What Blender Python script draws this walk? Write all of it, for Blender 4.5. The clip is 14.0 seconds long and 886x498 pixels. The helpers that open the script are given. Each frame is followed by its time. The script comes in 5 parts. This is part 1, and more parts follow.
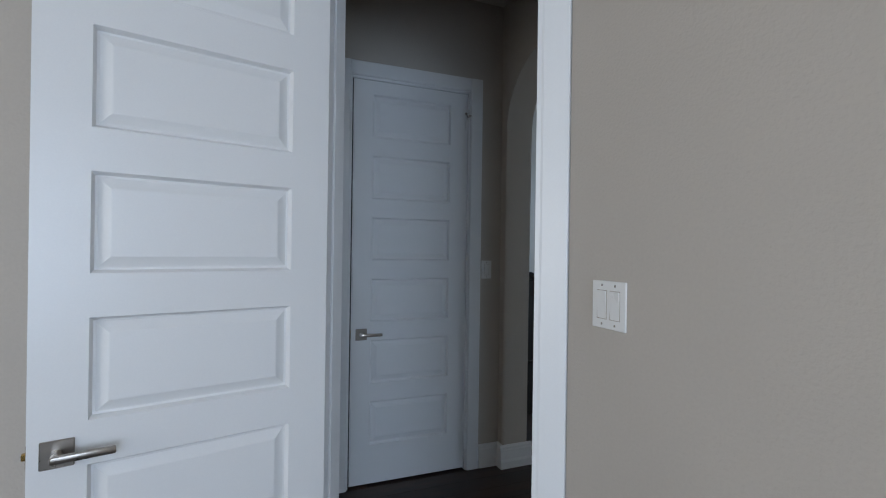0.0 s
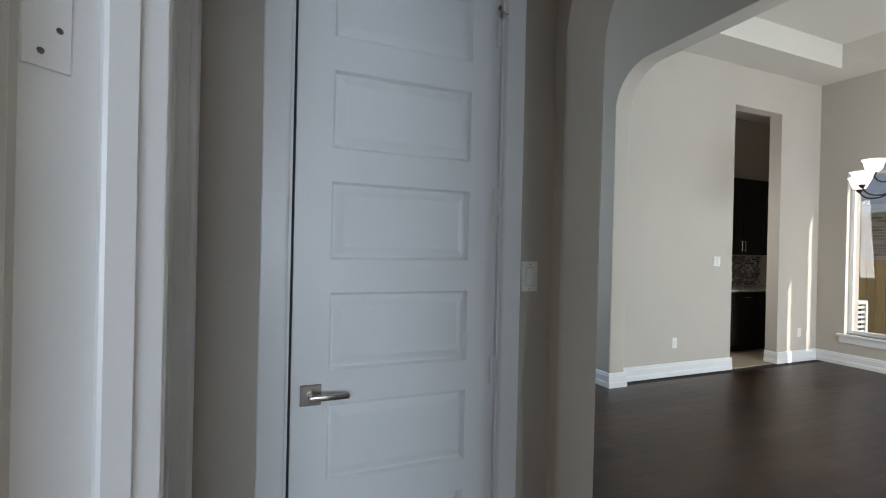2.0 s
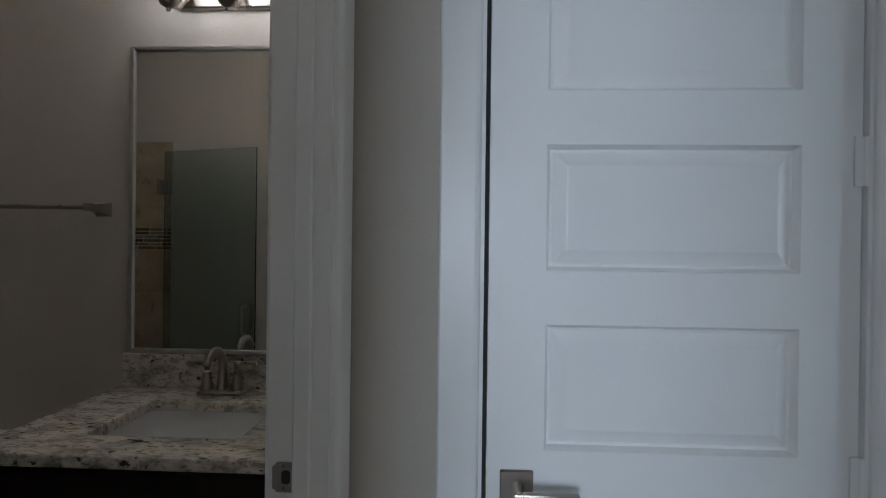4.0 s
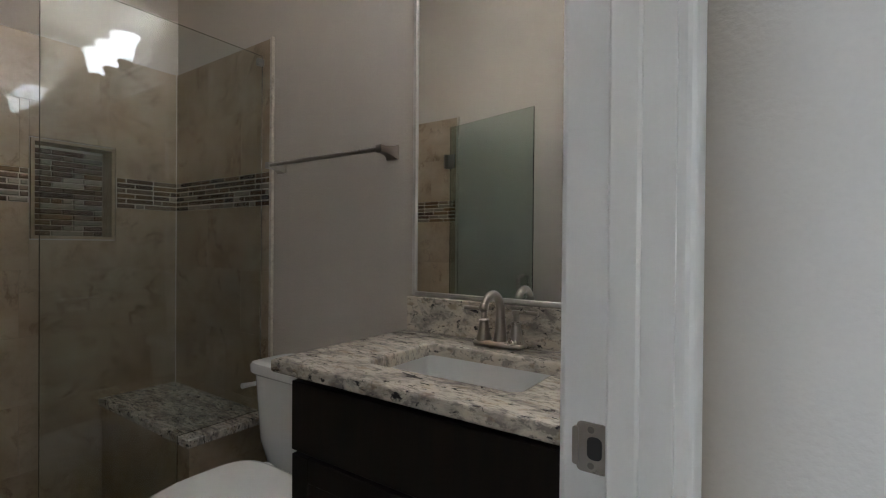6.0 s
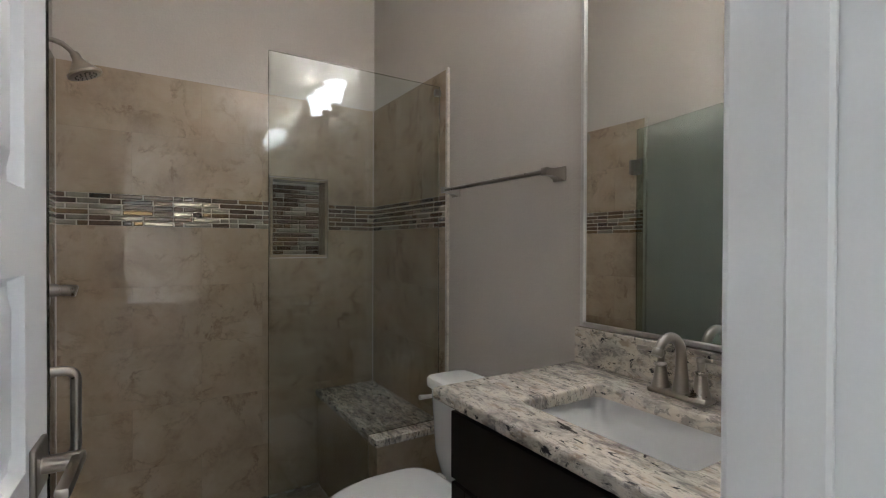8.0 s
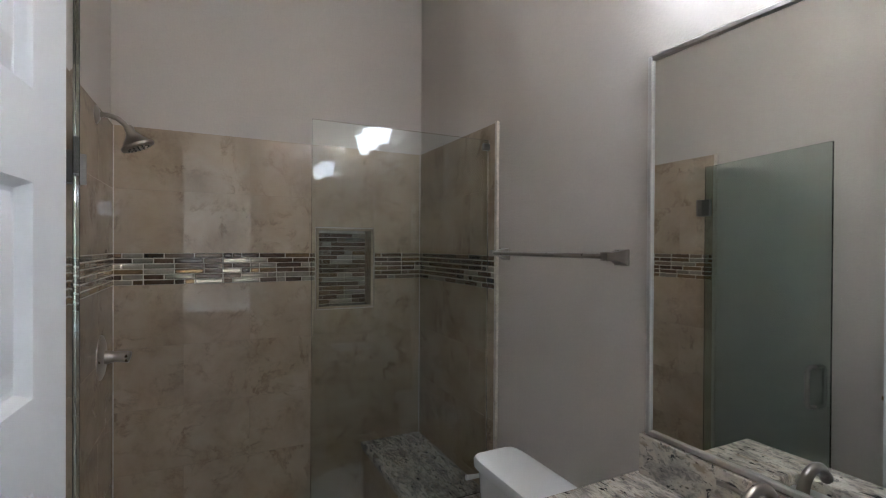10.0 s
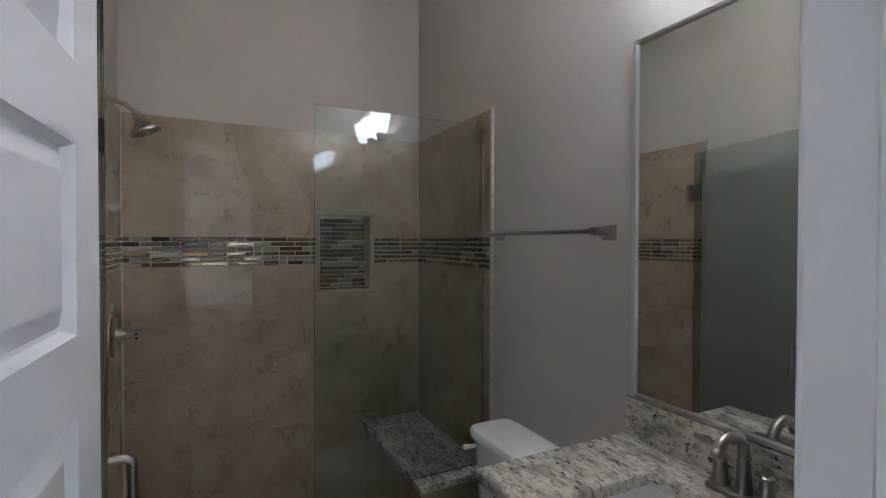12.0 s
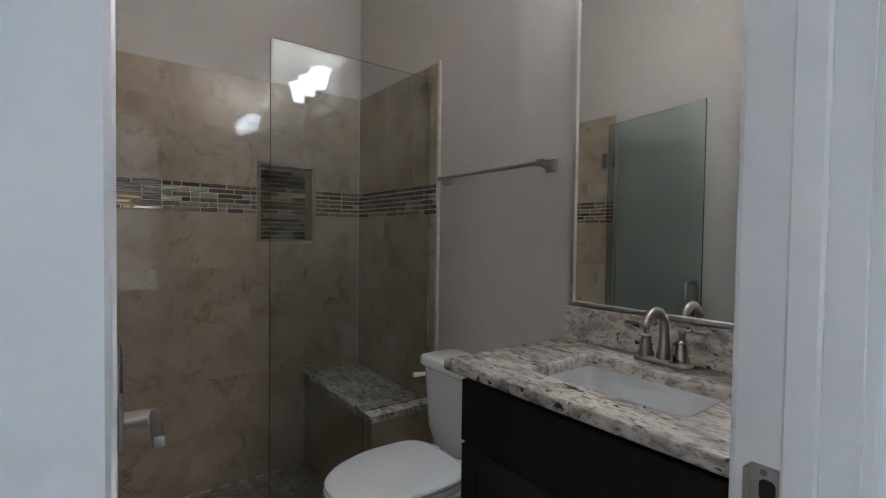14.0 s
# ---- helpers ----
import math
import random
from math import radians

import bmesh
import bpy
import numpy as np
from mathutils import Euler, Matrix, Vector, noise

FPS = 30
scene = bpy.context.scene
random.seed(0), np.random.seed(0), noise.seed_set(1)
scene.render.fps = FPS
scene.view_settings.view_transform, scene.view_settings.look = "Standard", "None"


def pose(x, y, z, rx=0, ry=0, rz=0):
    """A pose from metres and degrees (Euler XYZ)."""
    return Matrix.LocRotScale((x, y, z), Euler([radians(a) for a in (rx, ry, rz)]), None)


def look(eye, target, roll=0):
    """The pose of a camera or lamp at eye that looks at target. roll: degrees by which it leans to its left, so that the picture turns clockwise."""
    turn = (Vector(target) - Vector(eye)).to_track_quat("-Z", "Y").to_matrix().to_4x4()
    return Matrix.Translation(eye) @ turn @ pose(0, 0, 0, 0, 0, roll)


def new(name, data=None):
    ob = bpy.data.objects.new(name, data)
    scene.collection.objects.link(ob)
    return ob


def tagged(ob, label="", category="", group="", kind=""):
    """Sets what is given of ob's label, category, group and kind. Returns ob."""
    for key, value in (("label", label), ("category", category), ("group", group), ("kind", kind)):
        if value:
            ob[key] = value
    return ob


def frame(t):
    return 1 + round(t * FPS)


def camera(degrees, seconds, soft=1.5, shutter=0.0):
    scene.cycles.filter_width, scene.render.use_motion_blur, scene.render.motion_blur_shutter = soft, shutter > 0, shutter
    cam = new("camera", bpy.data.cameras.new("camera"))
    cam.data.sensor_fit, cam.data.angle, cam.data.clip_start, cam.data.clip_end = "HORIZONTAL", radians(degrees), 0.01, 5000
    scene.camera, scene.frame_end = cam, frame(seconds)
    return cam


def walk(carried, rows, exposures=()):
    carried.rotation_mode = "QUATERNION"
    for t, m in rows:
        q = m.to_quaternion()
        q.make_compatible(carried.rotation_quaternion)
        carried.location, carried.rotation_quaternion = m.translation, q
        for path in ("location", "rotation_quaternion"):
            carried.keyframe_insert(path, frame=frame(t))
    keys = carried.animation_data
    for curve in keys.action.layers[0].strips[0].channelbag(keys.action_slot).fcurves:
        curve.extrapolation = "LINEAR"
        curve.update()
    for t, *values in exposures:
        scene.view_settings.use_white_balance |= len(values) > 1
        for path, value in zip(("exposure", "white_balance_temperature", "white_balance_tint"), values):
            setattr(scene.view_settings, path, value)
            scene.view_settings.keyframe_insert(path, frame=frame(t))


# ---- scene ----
cam = camera(86.9, 14.0, 1.1)
PATH = [
    (0, (0.23, 0.288, 1.43), (0.971, 2.146, 1.43), 0.8),
    (0.5, (0.351, 0.635, 1.435), (1.1, 2.489, 1.436), 0.9),
    (1, (0.42, 0.951, 1.432), (1.176, 2.803, 1.434), 1.1),
    (1.5, (0.516, 1.235, 1.404), (1.298, 3.084, 1.415), 0.8),
    (2, (0.611, 1.489, 1.403), (1.391, 3.333, 1.398), 1.3),
    (2.5, (0.656, 1.737, 1.431), (1.423, 3.586, 1.432), 1.0),
    (3, (0.679, 1.901, 1.419), (1.369, 3.779, 1.415), 1.1),
    (3.5, (0.685, 2.013, 1.403), (1.068, 3.976, 1.427), 0.8),
    (4, (0.699, 2.094, 1.401), (0.619, 4.092, 1.394), 0.7),
    (4.2, (0.688, 2.121, 1.387), (0.434, 4.105, 1.378), 0.6),
    (6.3, (0.534, 2.437, 1.198), (-0.713, 4.001, 1.182), 0.4),
    (6.5, (0.542, 2.449, 1.201), (-0.782, 3.948, 1.184), 0.3),
    (7, (0.568, 2.47, 1.221), (-0.931, 3.795, 1.2), 0.2),
    (7.5, (0.572, 2.474, 1.228), (-1.044, 3.652, 1.208), 0.2),
    (8, (0.57, 2.485, 1.285), (-1.117, 3.558, 1.269), 0.2),
    (8.5, (0.557, 2.501, 1.381), (-1.148, 3.546, 1.364), 0.2),
    (9, (0.502, 2.544, 1.458), (-1.245, 3.517, 1.446), 0.3),
    (9.2, (0.483, 2.553, 1.505), (-1.281, 3.496, 1.501), 0.3),
    (11.3, (0.497, 2.521, 1.552), (-1.304, 3.39, 1.532), 0.2),
    (11.5, (0.51, 2.524, 1.529), (-1.288, 3.4, 1.506), 0.1),
    (12, (0.552, 2.512, 1.484), (-1.235, 3.409, 1.452), 0.1),
    (12.5, (0.564, 2.438, 1.421), (-1.207, 3.366, 1.383), 0.4),
    (13, (0.526, 2.365, 1.315), (-1.221, 3.337, 1.268), 0.5),
    (13.5, (0.52, 2.339, 1.26), (-1.177, 3.398, 1.206), 0.6),
    (14, (0.576, 2.32, 1.264), (-1.015, 3.531, 1.209), 0.8),
]
EXPOSURES = [(0.0, -0.78, 5900, 10), (1.0, -0.66, 6000, 10), (1.5, -0.3, 6200, 10), (2.0, 0.06, 6400, 10), (3.5, 0.06, 6300, 10), (4.2, 0.08, 6200, 10), (6.5, 1.79, 6200, 10),
             (9.0, 1.96, 5900, 10), (11.5, 1.52, 5600, 10), (14.0, 1.72, 5650, 10)]
walk(cam, [(t, look(eye, target, roll)) for t, eye, target, roll in PATH], EXPOSURES)

# ---- world, sun and large lights ----
world = bpy.data.worlds.new("sky")
scene.world = world
world.use_nodes = True
_n = world.node_tree.nodes
_sky = _n.new("ShaderNodeTexSky")
_sky.sky_type = "NISHITA"
_sky.sun_disc = False
SUN_WAY = Vector((-0.40, 1.0, -0.80)).normalized()
_sky.sun_elevation = math.asin(-SUN_WAY.z)
_sky.sun_rotation = math.atan2(-SUN_WAY.x, -SUN_WAY.y)
world.node_tree.links.new(_sky.outputs[0], _n["Background"].inputs[0])
_n["Background"].inputs[1].default_value = 0.15
sun = new("sun", bpy.data.lights.new("sun", "SUN"))
sun.data.energy, sun.data.angle, sun.data.color = 5.0, radians(0.5), (1.0, 0.95, 0.86)
sun.matrix_world = look((6, -10, 12), Vector((6, -10, 12)) + SUN_WAY)


def unseen_opening_lamp(place, target, w, h, watts, colour):
    """An area lamp in an unseen wall opening, standing in for sky light."""
    lamp = new("window_light", bpy.data.lights.new("window_light", "AREA"))
    lamp.data.shape, lamp.data.size, lamp.data.size_y = "RECTANGLE", w, h
    lamp.data.energy, lamp.data.color = watts, colour
    lamp.matrix_world = look(place, target)
    return lamp


SKY_BLUE = (0.60, 0.79, 1.0)
unseen_opening_lamp((-0.1, -2.62, 1.5), (-0.1, 0, 1.4), 1.8, 1.7, 112, (0.69, 0.82, 1.0))
# No window known on this side; added to brighten and warm the switch wall.
unseen_opening_lamp((-3.02, -0.7, 1.5), (0, -0.7, 1.4), 1.8, 1.7, 88, (1.0, 0.955, 0.88))
# Lamp in the unseen third east window, added to light the dining room.
unseen_opening_lamp((7.92, -0.045, 1.45), (0, -0.045, 1.3), 0.5, 2.0, 60, SKY_BLUE)
# Added lamp at an invented north opening, brightens the foyer.
unseen_opening_lamp((3.0, 8.06, 1.9), (3.0, 4, 1.6), 1.2, 2.0, 60, SKY_BLUE)
# Added lamp at an invented south opening, lights the dining room's north wall.
unseen_opening_lamp((6.1, -0.60, 1.45), (6.1, 4, 1.4), 1.6, 2.0, 205, (0.84, 0.93, 1.0))
# Added lamp at an unseen west end opening, brightens the kitchen cabinets.
unseen_opening_lamp((5.62, 6.1, 1.7), (9, 6.1, 1.2), 0.5, 1.3, 12, (1.0, 0.97, 0.93))


# ---- materials ----
def material(name, colour, rough=0.5, metal=0.0, vary=0.06, scale=6.0, bump=0.0, bump_scale=120.0, spec=0.5, coat=0.0, random_tint=0.0, rough_vary=0.08):
    """A surface with slow stains, fine grain and a fine relief."""
    m = bpy.data.materials.new(name)
    m.use_nodes = True
    nt = m.node_tree
    b = nt.nodes["Principled BSDF"]
    b.inputs["Metallic"].default_value = metal
    b.inputs["Specular IOR Level"].default_value = spec
    b.inputs["Coat Weight"].default_value = coat
    co = nt.nodes.new("ShaderNodeNewGeometry").outputs["Position"]
    slow = nt.nodes.new("ShaderNodeTexNoise")
    slow.inputs["Scale"].default_value, slow.inputs["Detail"].default_value = scale, 4
    fine = nt.nodes.new("ShaderNodeTexNoise")
    fine.inputs["Scale"].default_value, fine.inputs["Detail"].default_value = bump_scale, 3
    for t in (slow, fine):
        nt.links.new(co, t.inputs["Vector"])
    add = nt.nodes.new("ShaderNodeMath")
    add.operation = "ADD"
    nt.links.new(slow.outputs["Fac"], add.inputs[0])
    nt.links.new(fine.outputs["Fac"], add.inputs[1])
    ramp = nt.nodes.new("ShaderNodeMapRange")
    ramp.inputs["From Min"].default_value, ramp.inputs["From Max"].default_value = 0.6, 1.4
    ramp.inputs["To Min"].default_value, ramp.inputs["To Max"].default_value = 1 - vary, 1 + vary
    nt.links.new(add.outputs[0], ramp.inputs["Value"])
    value = ramp.outputs[0]
    if random_tint:
        info = nt.nodes.new("ShaderNodeObjectInfo")
        r2 = nt.nodes.new("ShaderNodeMapRange")
        r2.inputs["To Min"].default_value, r2.inputs["To Max"].default_value = 1 - random_tint, 1 + random_tint
        nt.links.new(info.outputs["Random"], r2.inputs["Value"])
        mul = nt.nodes.new("ShaderNodeMath")
        mul.operation = "MULTIPLY"
        nt.links.new(value, mul.inputs[0])
        nt.links.new(r2.outputs[0], mul.inputs[1])
        value = mul.outputs[0]
    mix = nt.nodes.new("ShaderNodeVectorMath")
    mix.operation = "SCALE"
    mix.inputs[0].default_value = colour
    nt.links.new(value, mix.inputs["Scale"])
    nt.links.new(mix.outputs[0], b.inputs["Base Color"])
    rr = nt.nodes.new("ShaderNodeMapRange")
    rr.inputs["To Min"].default_value, rr.inputs["To Max"].default_value = max(0.02, rough - rough_vary), min(1, rough + rough_vary)
    nt.links.new(slow.outputs["Fac"], rr.inputs["Value"])
    nt.links.new(rr.outputs[0], b.inputs["Roughness"])
    if bump:
        bp = nt.nodes.new("ShaderNodeBump")
        bp.inputs["Strength"].default_value, bp.inputs["Distance"].default_value = bump, 0.002
        nt.links.new(fine.outputs["Fac"], bp.inputs["Height"])
        nt.links.new(bp.outputs[0], b.inputs["Normal"])
    return m


def ramp_node(nt, fac, stops):
    """A colour ramp fed by fac."""
    r = nt.nodes.new("ShaderNodeValToRGB")
    e = r.color_ramp.elements
    while len(e) < len(stops):
        e.new(0.5)
    for el, (p, c) in zip(e, stops):
        el.position, el.color = p, (*c, 1)
    nt.links.new(fac, r.inputs[0])
    return r.outputs[0]


def noise_node(nt, co, scale, detail=5, rough=0.55, distort=0.0):
    t = nt.nodes.new("ShaderNodeTexNoise")
    t.inputs["Scale"].default_value, t.inputs["Detail"].default_value = scale, detail
    t.inputs["Roughness"].default_value, t.inputs["Distortion"].default_value = rough, distort
    nt.links.new(co, t.inputs["Vector"])
    return t.outputs["Fac"]


def mixed(nt, fac, a, b):
    m = nt.nodes.new("ShaderNodeMix")
    m.data_type = "RGBA"
    nt.links.new(fac, m.inputs[0])
    for v, k in ((a, 6), (b, 7)):
        if isinstance(v, tuple):
            m.inputs[k].default_value = (*v, 1)
        else:
            nt.links.new(v, m.inputs[k])
    return m.outputs[2]


def basic(name, rough):
    m = bpy.data.materials.new(name)
    m.use_nodes = True
    nt = m.node_tree
    b = nt.nodes["Principled BSDF"]
    b.inputs["Roughness"].default_value = rough
    return m, nt, b, nt.nodes.new("ShaderNodeNewGeometry").outputs["Position"]


def marble_tile():
    """Glazed beige marble-look tile, another cut of the stone on each tile."""
    m, nt, b, co = basic("marble_tile", 0.025)
    info = nt.nodes.new("ShaderNodeObjectInfo")
    off = nt.nodes.new("ShaderNodeVectorMath")
    off.operation = "MULTIPLY_ADD"
    comb = nt.nodes.new("ShaderNodeCombineXYZ")
    for i in range(3):
        nt.links.new(info.outputs["Random"], comb.inputs[i])
    nt.links.new(comb.outputs[0], off.inputs[0])
    off.inputs[1].default_value = (7, 13, 5)
    nt.links.new(co, off.inputs[2])
    co = off.outputs[0]
    cloud = noise_node(nt, co, 4.2, 8, 0.64, 0.3)
    base = ramp_node(nt, cloud, [(0.30, (0.285, 0.218, 0.150)), (0.46, (0.372, 0.294, 0.208)), (0.58, (0.405, 0.327, 0.236)), (0.74, (0.455, 0.375, 0.28))])
    vein = noise_node(nt, co, 5.0, 8, 0.66, 0.35)
    dist = nt.nodes.new("ShaderNodeMath")
    dist.operation = "SUBTRACT"
    nt.links.new(vein, dist.inputs[0])
    dist.inputs[1].default_value = 0.5
    ab = nt.nodes.new("ShaderNodeMath")
    ab.operation = "ABSOLUTE"
    nt.links.new(dist.outputs[0], ab.inputs[0])
    line = ramp_node(nt, ab.outputs[0], [(0.0, (0.95, 0.95, 0.95)), (0.012, (0.6, 0.6, 0.6)), (0.05, (0, 0, 0))])
    patch = ramp_node(nt, noise_node(nt, co, 5.0, 4), [(0.47, (0, 0, 0)), (0.62, (0.75, 0.75, 0.75))])
    mul = nt.nodes.new("ShaderNodeMath")
    mul.operation = "MULTIPLY"
    nt.links.new(line, mul.inputs[0])
    nt.links.new(patch, mul.inputs[1])
    nt.links.new(mixed(nt, mul.outputs[0], base, (0.165, 0.112, 0.07)), b.inputs["Base Color"])
    return m


def granite():
    """Polished granite: cream ground with grey drifts, blue-grey flecks and black specks."""
    m, nt, b, co = basic("granite", 0.13)
    mp = nt.nodes.new("ShaderNodeMapping")
    mp.inputs["Rotation"].default_value = (0.4, 0.3, 0.6)
    mp.inputs["Scale"].default_value = (0.8, 2.1, 1.3)
    nt.links.new(co, mp.inputs["Vector"])
    co = mp.outputs[0]
    drift = noise_node(nt, co, 13, 7, 0.68, 0.5)
    base = ramp_node(nt, drift, [(0.36, (0.24, 0.22, 0.20)), (0.46, (0.45, 0.41, 0.35)), (0.56, (0.64, 0.585, 0.49)), (0.70, (0.52, 0.44, 0.335))])
    f1 = ramp_node(nt, noise_node(nt, co, 48, 5, 0.7, 0.4), [(0.525, (0, 0, 0)), (0.60, (0.75, 0.75, 0.75))])
    c1 = mixed(nt, f1, base, (0.185, 0.17, 0.16))
    f2 = ramp_node(nt, noise_node(nt, co, 40, 4, 0.6, 0.5), [(0.605, (0, 0, 0)), (0.645, (0.95, 0.95, 0.95))])
    c2 = mixed(nt, f2, c1, (0.03, 0.03, 0.035))
    f3 = ramp_node(nt, noise_node(nt, co, 27, 5, 0.65, 0.3), [(0.56, (0, 0, 0)), (0.66, (0.65, 0.65, 0.65))])
    nt.links.new(mixed(nt, f3, c2, (0.27, 0.20, 0.135)), b.inputs["Base Color"])
    return m


def wood(name, dark, light, rough, stretch, scale=9.0, random_tint=0.25, axis=0, mottle=0.0):
    """Stained wood; the grain runs along the axis."""
    m, nt, b, co = basic(name, rough)
    info = nt.nodes.new("ShaderNodeObjectInfo")
    mp = nt.nodes.new("ShaderNodeMapping")
    sc = [stretch] * 3
    sc[axis] = 1.0
    mp.inputs["Scale"].default_value = sc
    comb = nt.nodes.new("ShaderNodeVectorMath")
    comb.operation = "SCALE"
    comb.inputs[0].default_value = (11, 17, 5)
    nt.links.new(info.outputs["Random"], comb.inputs["Scale"])
    nt.links.new(comb.outputs[0], mp.inputs["Location"])
    nt.links.new(co, mp.inputs["Vector"])
    g = noise_node(nt, mp.outputs[0], scale, 6, 0.6, 0.4)
    col = ramp_node(nt, g, [(0.3, dark), (0.7, light)])
    r2 = nt.nodes.new("ShaderNodeMapRange")
    r2.inputs["To Min"].default_value, r2.inputs["To Max"].default_value = 1 - random_tint, 1 + random_tint
    nt.links.new(info.outputs["Random"], r2.inputs["Value"])
    tint = r2.outputs[0]
    # Slow random lighter and darker mottling across the boards.
    if mottle:
        slow = nt.nodes.new("ShaderNodeMapRange")
        slow.inputs["From Min"].default_value, slow.inputs["From Max"].default_value = 0.3, 0.7
        slow.inputs["To Min"].default_value, slow.inputs["To Max"].default_value = 1 - mottle, 1 + mottle
        nt.links.new(noise_node(nt, co, 2.2, 5, 0.6, 0.3), slow.inputs["Value"])
        mul = nt.nodes.new("ShaderNodeMath")
        mul.operation = "MULTIPLY"
        nt.links.new(tint, mul.inputs[0])
        nt.links.new(slow.outputs[0], mul.inputs[1])
        tint = mul.outputs[0]
    sc2 = nt.nodes.new("ShaderNodeVectorMath")
    sc2.operation = "SCALE"
    nt.links.new(col, sc2.inputs[0])
    nt.links.new(tint, sc2.inputs["Scale"])
    nt.links.new(sc2.outputs[0], b.inputs["Base Color"])
    bp = nt.nodes.new("ShaderNodeBump")
    bp.inputs["Strength"].default_value, bp.inputs["Distance"].default_value = 0.25, 0.001
    nt.links.new(g, bp.inputs["Height"])
    nt.links.new(bp.outputs[0], b.inputs["Normal"])
    rr = nt.nodes.new("ShaderNodeMapRange")
    rr.inputs["To Min"].default_value, rr.inputs["To Max"].default_value = max(0.05, rough - 0.1), rough + 0.12
    nt.links.new(g, rr.inputs["Value"])
    nt.links.new(rr.outputs[0], b.inputs["Roughness"])
    return m


def glass(name, colour, rough=0.0):
    m = bpy.data.materials.new(name)
    m.use_nodes = True
    b = m.node_tree.nodes["Principled BSDF"]
    b.inputs["Base Color"].default_value = (*colour, 1)
    b.inputs["Transmission Weight"].default_value = 1.0
    b.inputs["Roughness"].default_value = rough
    b.inputs["IOR"].default_value = 1.5
    return m


def glow(name, colour, strength):
    m = bpy.data.materials.new(name)
    m.use_nodes = True
    b = m.node_tree.nodes["Principled BSDF"]
    b.inputs["Base Color"].default_value = (0.85, 0.85, 0.82, 1)
    b.inputs["Emission Color"].default_value = (*colour, 1)
    b.inputs["Emission Strength"].default_value = strength
    b.inputs["Roughness"].default_value = 0.3
    return m


PAINT = material("greige_wall_paint", (0.505, 0.46, 0.402), 0.75, vary=0.035, scale=2.5, bump=0.6, bump_scale=120, spec=0.3)
CEIL = material("ceiling_paint", (0.66, 0.62, 0.56), 0.85, vary=0.03, scale=2.0, bump=0.4, bump_scale=150, spec=0.2)
WHITE = material("white_enamel", (0.76, 0.76, 0.75), 0.33, vary=0.02, scale=3.0, bump=0.06, bump_scale=240)
PLASTIC = material("white_plastic", (0.78, 0.77, 0.74), 0.3, vary=0.015, scale=20)
NICKEL = material("brushed_nickel", (0.345, 0.31, 0.27), 0.3, metal=1.0, vary=0.05, scale=30, bump=0.05, bump_scale=900)
CHROME = material("polished_steel", (0.62, 0.61, 0.59), 0.16, metal=1.0, vary=0.04, scale=30)
CERAMIC = material("white_ceramic", (0.80, 0.80, 0.78), 0.09, vary=0.015, scale=8, coat=0.3)
GROUT = material("grout", (0.315, 0.25, 0.18), 0.85, vary=0.1, scale=14, bump=0.3)
DARK_GROUT = material("mosaic_grout", (0.46, 0.42, 0.35), 0.85, vary=0.08, scale=30)
CAULK = material("pale_caulk", (0.56, 0.51, 0.44), 0.5, vary=0.08, scale=30)
EDGE = material("tile_edge_trim", (0.50, 0.44, 0.36), 0.3, vary=0.2, scale=40)
BRASS = material("polished_brass", (0.62, 0.42, 0.14), 0.22, metal=1.0, vary=0.06, scale=30)
BLACK = material("dark_gap", (0.012, 0.012, 0.012), 0.7, vary=0.1)
SUBFLOOR = material("subfloor", (0.02, 0.013, 0.009), 0.8, vary=0.1)
TILE, GRANITE = marble_tile(), granite()
PEBBLE = material("pebble_tile", (0.26, 0.205, 0.15), 0.35, vary=0.15, scale=50, random_tint=0.25)
ESPRESSO = wood("espresso_cabinet_wood", (0.007, 0.0046, 0.0032), (0.015, 0.0095, 0.0065), 0.55, 7.0, 6.0, 0.1, axis=2)
FLOORWOOD = wood("dark_floor_wood", (0.015, 0.008, 0.005), (0.052, 0.027, 0.0165), 0.36, 9.0, 3.0, 0.3, axis=0, mottle=0.45)
MIRROR = material("mirror_silver", (0.86, 0.88, 0.86), 0.015, metal=1.0, vary=0.0, rough_vary=0.0)
CLEAR = glass("clear_glass", (0.90, 0.955, 0.93))
PANE = glass("window_glass", (0.97, 0.99, 0.98))
GREEN = glass("greenish_glass", (0.74, 0.845, 0.805))
LAMP = glow("lit_opal_glass", (0.95, 0.955, 1.0), 4.2)
FRAME = material("bright_brushed_steel", (0.60, 0.58, 0.55), 0.32, metal=1.0, vary=0.03, scale=40, rough_vary=0.0)
for m, level in ((FLOORWOOD, 0.36), (ESPRESSO, 0.2)):
    m.node_tree.nodes["Principled BSDF"].inputs["Specular IOR Level"].default_value = level
SATIN = material("dark_satin_nickel", (0.20, 0.185, 0.165), 0.35, metal=1.0, vary=0.06, scale=30)
OPAL = glow("lit_frosted_glass", (1.0, 0.96, 0.95), 1.5)


